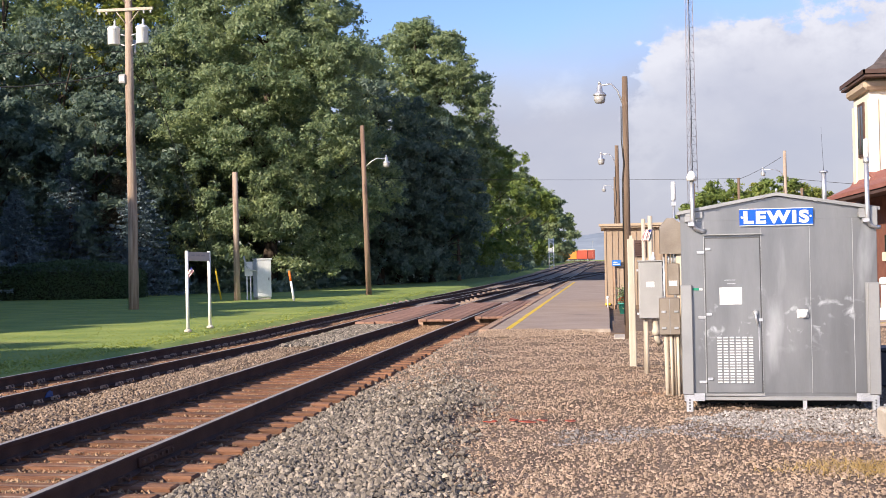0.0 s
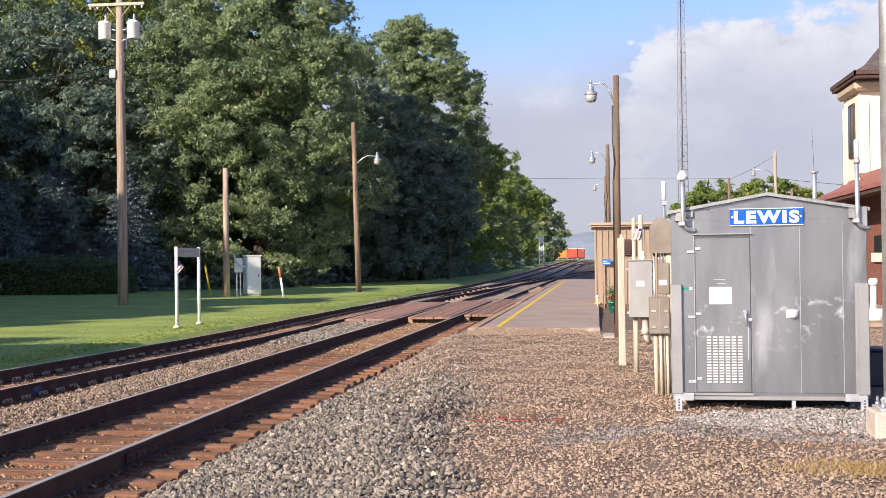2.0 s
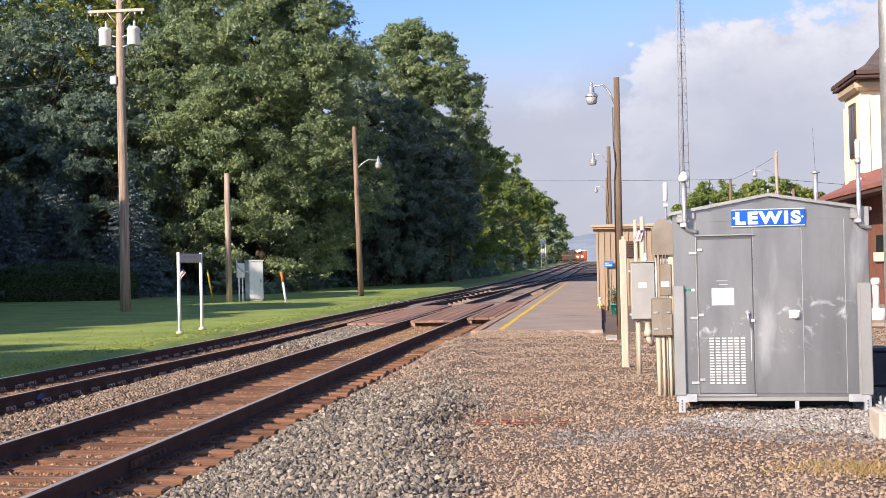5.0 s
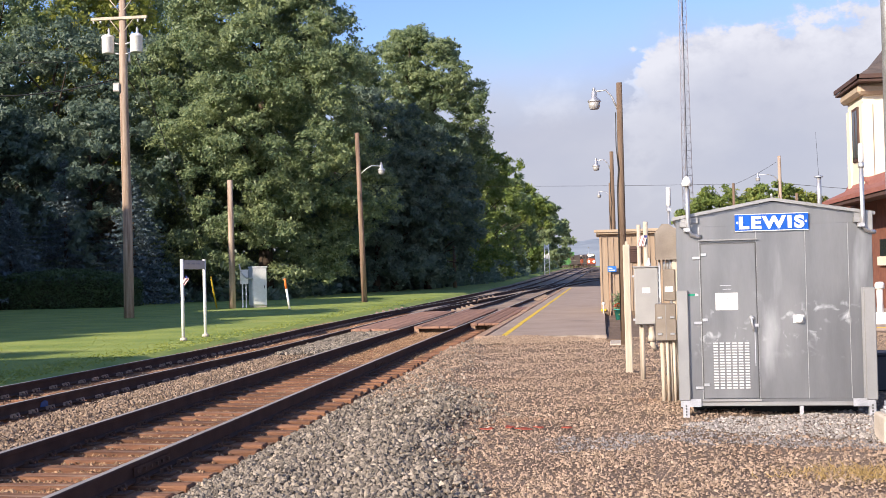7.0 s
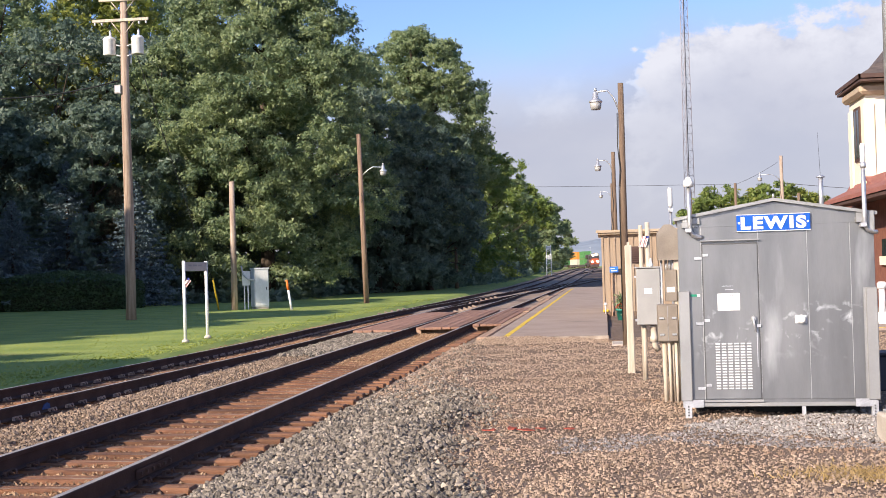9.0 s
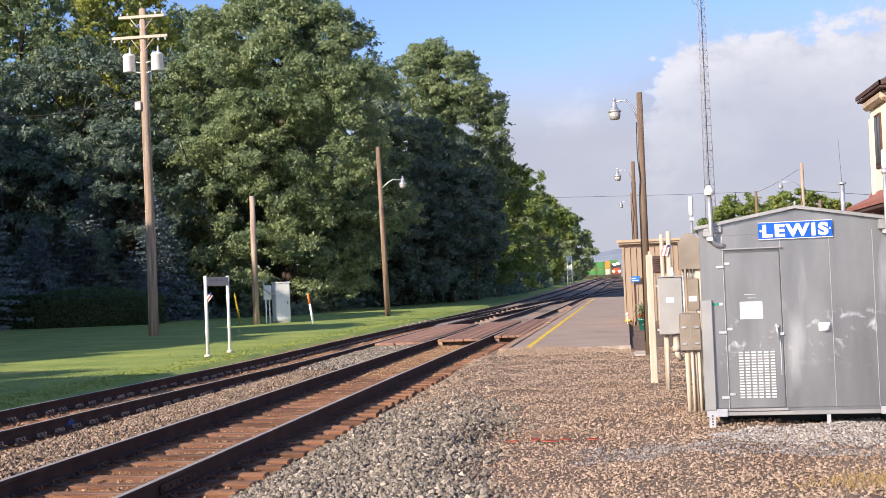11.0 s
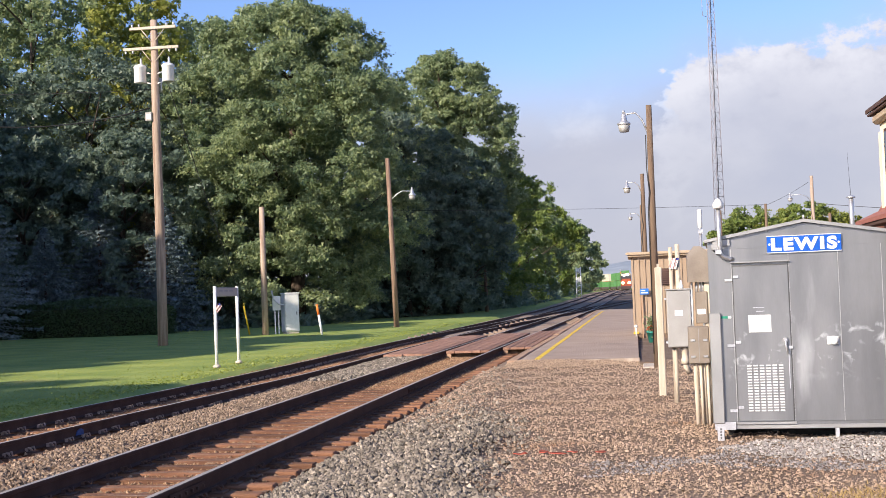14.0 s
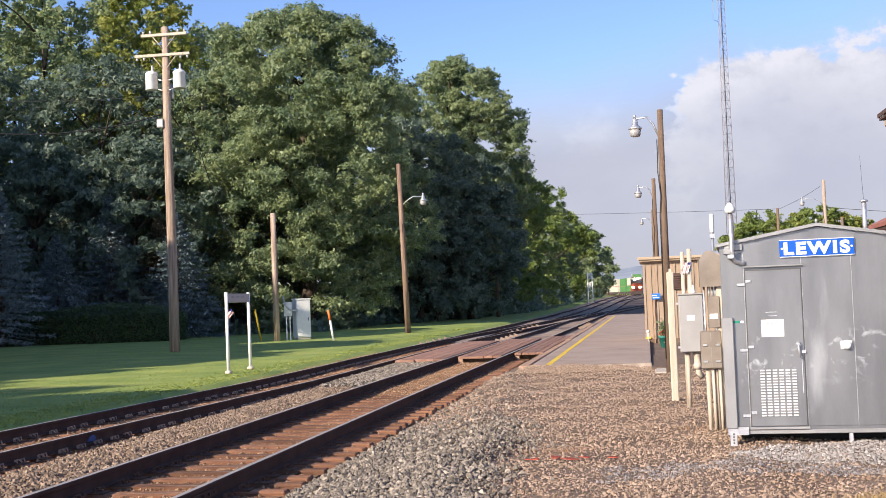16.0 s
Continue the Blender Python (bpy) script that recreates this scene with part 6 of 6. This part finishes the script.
def small_things():
    for y in (11.2, 23.1):
        jb = thing("rail_joint", (-4.86 + 0.752, y, 0), "bolted steel joint bar on the rail", "rail joint", "rail joints")
        part("bar", B(0.014, 0.034, -0.45, 0.45, -0.045, 0.04, bevel=0.006), "rail_side", jb)
        for k in range(6):
            part("bolt", B(0.034, 0.056, -0.39 + k * 0.15, -0.36 + k * 0.15, -0.015, 0.015), "clip", jb)
    tp = thing("tap_stand", (-0.02, 42.6, 0.1), "small white stand pipe beside the hut", "stand pipe")
    part("pipe", T([(0, 0, 0), (0, 0, 0.3)], 0.025, 8), "white", tp)
    part("cap", lathe([(0.05, 0.28), (0.06, 0.32), (0.03, 0.37)], 8), "white", tp)
    j = thing("garden_ornament", (-31.0, 52.2, 0), "small dark planter with an orange gourd and flag", "planter")
    part("tub", B(-0.5, 0.35, -0.25, 0.25, 0, 0.3, bevel=0.05), "pole_dark", j)
    part("gourd", lathe([(0.05, 0.28), (0.16, 0.32), (0.2, 0.42), (0.15, 0.53), (0.04, 0.55)], 12, (-0.1, 0, 0)), "orange", j, "round orange gourd")
    part("flag_stick", T([(0.15, 0, 0.2), (0.15, 0, 0.95)], 0.015, 5), "white", j)
    part("flag", extrude([(0.15, 0.6), (0.32, 0.5), (0.32, 0.7), (0.15, 0.92)], -0.01, 0.01), "white", j)
    r = random.Random(8)
    m = thing("paint_mark", (-7.625, 16.75, 0), "blue paint daub on the rail's side", "paint mark")
    part("daub", extrude([(-0.13, -0.04), (0.12, -0.05), (0.10, 0.02), (0.02, 0.045), (-0.08, 0.02)], 0.0, 0.012, "x"), "daub", m)
    g = np.random.default_rng(4)
    n = 1500
    b = np.stack([1.95 + g.normal(0, 0.28, n), 10.4 + g.normal(0, 0.22, n), np.zeros(n)], 1)
    w = np.stack([g.normal(0, 0.004, n), g.normal(0, 0.004, n), np.zeros(n)], 1)
    v = np.stack([b - w, b + w, b + np.stack([g.normal(0, 0.05, n), g.normal(0, 0.05, n), g.uniform(0.01, 0.06, n)], 1)], 1).reshape(-1, 3)
    tagged(link("dry_grass", mesh_from("dry_grass", v, np.arange(3 * n).reshape(-1, 3)), "straw", None, "patch of dry straw-coloured grass on the gravel"), category="grass", kind="stuff")
    for x, y in ((-1.22, 13.32), (-1.02, 13.42), (-0.86, 13.25), (-0.7, 13.36), (-0.42, 13.33)):
        q = thing("rag_scrap", (x, y, 0.012), "faded red scrap lying on the gravel", "scrap", "red scraps")
        part("scrap", flake(r), "rag", q)


def flake(r):
    bm = bmesh.new()
    pts = [(math.cos(a) * r.uniform(0.035, 0.10), math.sin(a) * r.uniform(0.02, 0.07)) for a in [k * 1.047 for k in range(6)]]
    lo = [bm.verts.new((x, y, r.uniform(0.005, 0.02))) for x, y in pts]
    hi = [bm.verts.new((v.co.x, v.co.y, v.co.z + 0.01)) for v in lo]
    bm.faces.new(hi)
    bm.faces.new(lo[::-1])
    for k in range(6):
        bm.faces.new((lo[k], lo[(k + 1) % 6], hi[(k + 1) % 6], hi[k]))
    return bm


small_things()


# ---------- distance ----------
def hills():
    xs = np.arange(-1500, 1501, 7.0)
    top = 27 + 6 * np.sin(xs * 0.004 + 1) + 3 * np.sin(xs * 0.017) + RNG.uniform(-1.1, 1.1, len(xs))
    n = len(xs)
    v = np.concatenate([np.stack([xs, np.full(n, 1250.0), np.full(n, -2.0)], 1), np.stack([xs, np.full(n, 1400.0), top * 0.75], 1), np.stack([xs, np.full(n, 1500.0), top], 1), np.stack([xs, np.full(n, 1900.0), np.full(n, -2.0)], 1)])
    i = np.arange(n - 1)
    f = np.concatenate([np.stack([i + a * n, i + 1 + a * n, i + 1 + (a + 1) * n, i + (a + 1) * n], 1) for a in range(3)])
    tagged(link("backdrop", mesh_from("backdrop", v, f), "hill", None, "wooded hills in the distance with blue-grey haze in their colour", True), category="hill", kind="structure")


hills()


# ---------- trains ----------
def container(colour, length=12.2, label="corrugated steel shipping container"):
    t = thing("shipping_container", (0, 0, 0), label, "container", "containers on the train")
    w, h = 1.25, 2.8
    part("body", B(-w + 0.04, w - 0.04, -length / 2 + 0.04, length / 2 - 0.04, 0.06, h - 0.06), colour, t)
    for x in (-w, w - 0.1):
        for y in (-length / 2, length / 2 - 0.12):
            part("corner_post", B(x, x + 0.1, y, y + 0.12, 0, h), colour, t)
    for x in (-w - 0.012, w - 0.04):
        for k in range(int(length / 0.6)):
            part("rib", B(x, x + 0.05, -length / 2 + 0.35 + k * 0.6, -length / 2 + 0.62 + k * 0.6, 0.1, h - 0.1), colour, t)
    return t


def well_car(length=15.0):
    t = thing("well_car", (0, 0, 0), "dark rusty steel container well wagon", "rail wagon", "wagons of the train")
    for x in (-1.35, 1.2):
        part("side_sill", B(x, x + 0.15, -length / 2 + 1.6, length / 2 - 1.6, 0.3, 1.15), "loco", t)
    part("floor", B(-1.3, 1.3, -length / 2 + 1.5, length / 2 - 1.5, 0.28, 0.42), "loco", t)
    for y in (-length / 2 + 0.9, length / 2 - 0.9):
        part("end_deck", B(-1.3, 1.3, y - 0.9, y + 0.9, 0.95, 1.15), "loco", t)
        for dy in (-0.6, 0.6):
            for x in (-0.75, 0.75):
                w = part("wheel", lathe([(0.40, -0.06), (0.42, 0.0), (0.40, 0.06), (0.1, 0.08)], 14), "rail_side", t)
                w.matrix_basis = pose(x, y + dy, 0.42, 0, 90, 0)
    return t


def locomotive(group=""):
    t = thing("locomotive", (0, 0, 0), "dark freight locomotive with bright headlights", "locomotive", "locomotives of the train")
    L = 22.0          # front at y = 0, body behind (+y)
    part("frame", B(-1.5, 1.5, 0.3, L, 1.05, 1.6, bevel=0.05), "loco", t)
    part("nose", extrude([(-1.45, 1.6), (1.45, 1.6), (1.45, 2.6), (0.9, 3.05), (-0.9, 3.05), (-1.45, 2.6)], 1.0, 2.8), "loco_red", t, "red short nose")
    cab = part("cab", extrude([(-1.5, 1.6), (1.5, 1.6), (1.5, 4.1), (1.1, 4.65), (-1.1, 4.65), (-1.5, 4.1)], 2.6, 5.0), "loco", t, "dark cab front")
    part("cab_band", B(-1.3, 1.3, 2.54, 2.6, 4.0, 4.5), "c_white", cab, "pale band over the windows")
    for x0, x1 in ((-1.3, -0.1), (0.1, 1.3)):
        part("cab_window", B(x0, x1, 2.55, 2.6, 3.3, 3.95), "glass", cab)
    part("hood", B(-0.95, 0.95, 5.0, L - 0.6, 1.6, 4.4, bevel=0.12), "loco", t)
    part("radiator", B(-1.5, 1.5, L - 6.5, L - 1.5, 3.3, 4.6, bevel=0.1), "loco", t)
    part("exhaust", B(-0.5, 0.5, 9, 11, 4.4, 4.75, bevel=0.05), "loco", t)
    part("fuel_tank", B(-1.4, 1.4, 8.2, 13.5, 0.3, 1.05, bevel=0.15), "loco", t)
    part("plough", extrude([(-1.45, 0.15), (1.45, 0.15), (1.3, 1.05), (-1.3, 1.05)], 0.0, 0.4), "loco", t, "dark snow plough")
    part("pilot", B(-1.45, 1.45, 0.15, 0.35, 0.9, 1.75), "loco_red", t)
    for s in (-1, 1):
        part("handrail", T([(s * 1.42, 0.4, 1.7), (s * 1.42, 0.4, 2.6), (s * 1.45, 5, 2.6), (s * 1.45, L - 1, 2.6)], 0.03, 5), "c_white", t)
    for k in range(6):
        for x in (-0.75, 0.75):
            w = part("wheel", lathe([(0.5, -0.06), (0.52, 0.0), (0.5, 0.06), (0.1, 0.08)], 14), "rail_side", t)
            w.matrix_basis = pose(x, (2.4, 4.4, 6.4, 15.6, 17.6, 19.6)[k], 0.52, 0, 90, 0)
    return t


def headlights(t):
    for x, z, r, y in ((-0.85, 1.95, 0.36, 0.13), (0.85, 1.95, 0.36, 0.13), (-0.42, 4.05, 0.36, 2.5), (0.5, 4.3, 0.36, 2.5)):
        d = part("headlight", lathe([(r, 0), (r, 0.05), (r * 0.7, 0.09)], 14), "lamp", t, "glowing headlight")
        d.matrix_basis = pose(x, y, z, 90, 0, 0)


LINE = [Vector((p.x, p.y, RAIL_TOP + grade(p.y))) for p in MAIN]
ARC = [0.0]
for p, q in zip(LINE, LINE[1:]):
    ARC.append(ARC[-1] + (q - p).length)


def on_line(s):
    k = int(np.clip(np.searchsorted(ARC, s) - 1, 0, len(LINE) - 2))
    return LINE[k].lerp(LINE[k + 1], (s - ARC[k]) / (ARC[k + 1] - ARC[k]))


def front_at(t):
    """How far up the line the train's front stands: it rolls towards the camera."""
    return ARC_16 + (16.0 - t) * 13.6


ARC_16 = float(np.interp(331.0, [p.y for p in LINE[:300]], ARC[:300]))


def ride(s0, s1):
    """Pose of a wagon whose ends are s0 (front) and s1 along the line."""
    a, b = on_line(s0), on_line(s1)
    d = (b - a).normalized()
    return Matrix.Translation(a) @ Matrix.Rotation(-math.atan2(d.x, d.y), 4, "Z")


TRAIN = []


def build_train():
    place = 0.0
    for k in range(2):
        lo = locomotive()
        if k == 0:
            headlights(lo)
        TRAIN.append((lo, place, place + 22, 0.0, 0.0))
        place += 23
    stacks = (("c_green", "c_green"), ("c_white", "c_orange"), ("c_green", "c_green"), ("c_green", "c_green"), ("c_green", "c_green"), ("c_green", "c_white"), ("c_green", "c_green"),
              ("c_white", "c_white"), ("c_white", "c_white"), ("c_orange", "c_white"), ("c_white", "c_white"))
    words = {"c_white": "white", "c_orange": "orange", "c_green": "green", "c_red": "red"}
    for low, high in stacks:
        car = well_car()
        TRAIN.append((car, place, place + 15, 7.5, 0.0))
        for c, z in ((low, 0.43), (high, 3.25)):
            TRAIN.append((container(c, 11.6, words[c] + " corrugated steel container stacked on the wagon"), place, place + 15, 7.5, z))
        place += 16.2
    return place


build_train()


def parked_wagons():
    for x, c, lab, l in ((-6.8, "c_maroon", "maroon steel box wagon standing in the yard", 3.0), (-10.6, "c_red", "red steel box wagon standing in the yard", 4.3), (-14.7, "c_orange", "orange steel box wagon standing in the yard", 3.7), (-19.0, "c_orange", "orange steel box wagon standing in the yard", 4.2)):
        t = thing("box_wagon", (x, 546, grade(546)), lab, "rail wagon", "parked wagons")
        part("body", B(-l / 2, l / 2, 0, 11, 1.0, 4.6, bevel=0.06), c, t)
        part("roof", B(-l / 2, l / 2, 0, 11, 4.62, 4.95, bevel=0.05), "c_white", t, "pale roof")
        part("frame", B(-l / 2 + 0.2, l / 2 - 0.2, 0.1, 10.9, 0.5, 1.0), "loco", t)
        part("door", B(-0.9, 0.9, -0.08, -0.01, 1.1, 4.2, bevel=0.02), c, t)
        for k in range(6):
            part("rib", B(-l / 2 + 0.1 + k * (l - 0.3) / 5, -l / 2 + 0.2 + k * (l - 0.3) / 5, -0.06, -0.001, 1.05, 4.55), c, t)
        for y in (1, 9.5):
            for xx in (-0.75, 0.75):
                w = part("wheel", lathe([(0.40, -0.06), (0.42, 0.0), (0.40, 0.06), (0.1, 0.08)], 12), "rail_side", t)
                w.matrix_basis = pose(xx, y, 0.42, 0, 90, 0)
    y = thing("yard_lamp", (-5.0, 454, grade(454)), "thin pale lamp post far down the line", "street lamp")
    part("pole", T([(0, 0, -0.2), (0, 0, 7.0)], 0.045, 6), "galv", y)
    part("lamp_head", B(-0.2, 0.2, -0.2, 0.2, 6.95, 7.15, bevel=0.05), "galv", y)


parked_wagons()


# ---------- what moves ----------
def motions():
    for ob, s0, s1, back, z in TRAIN:
        rows = []
        for k in range(17):
            base = front_at(float(k))
            m = ride(base + s0, base + s1) @ pose(0, back, z)
            rows.append((float(k), m))
        walk(ob, rows)


motions()
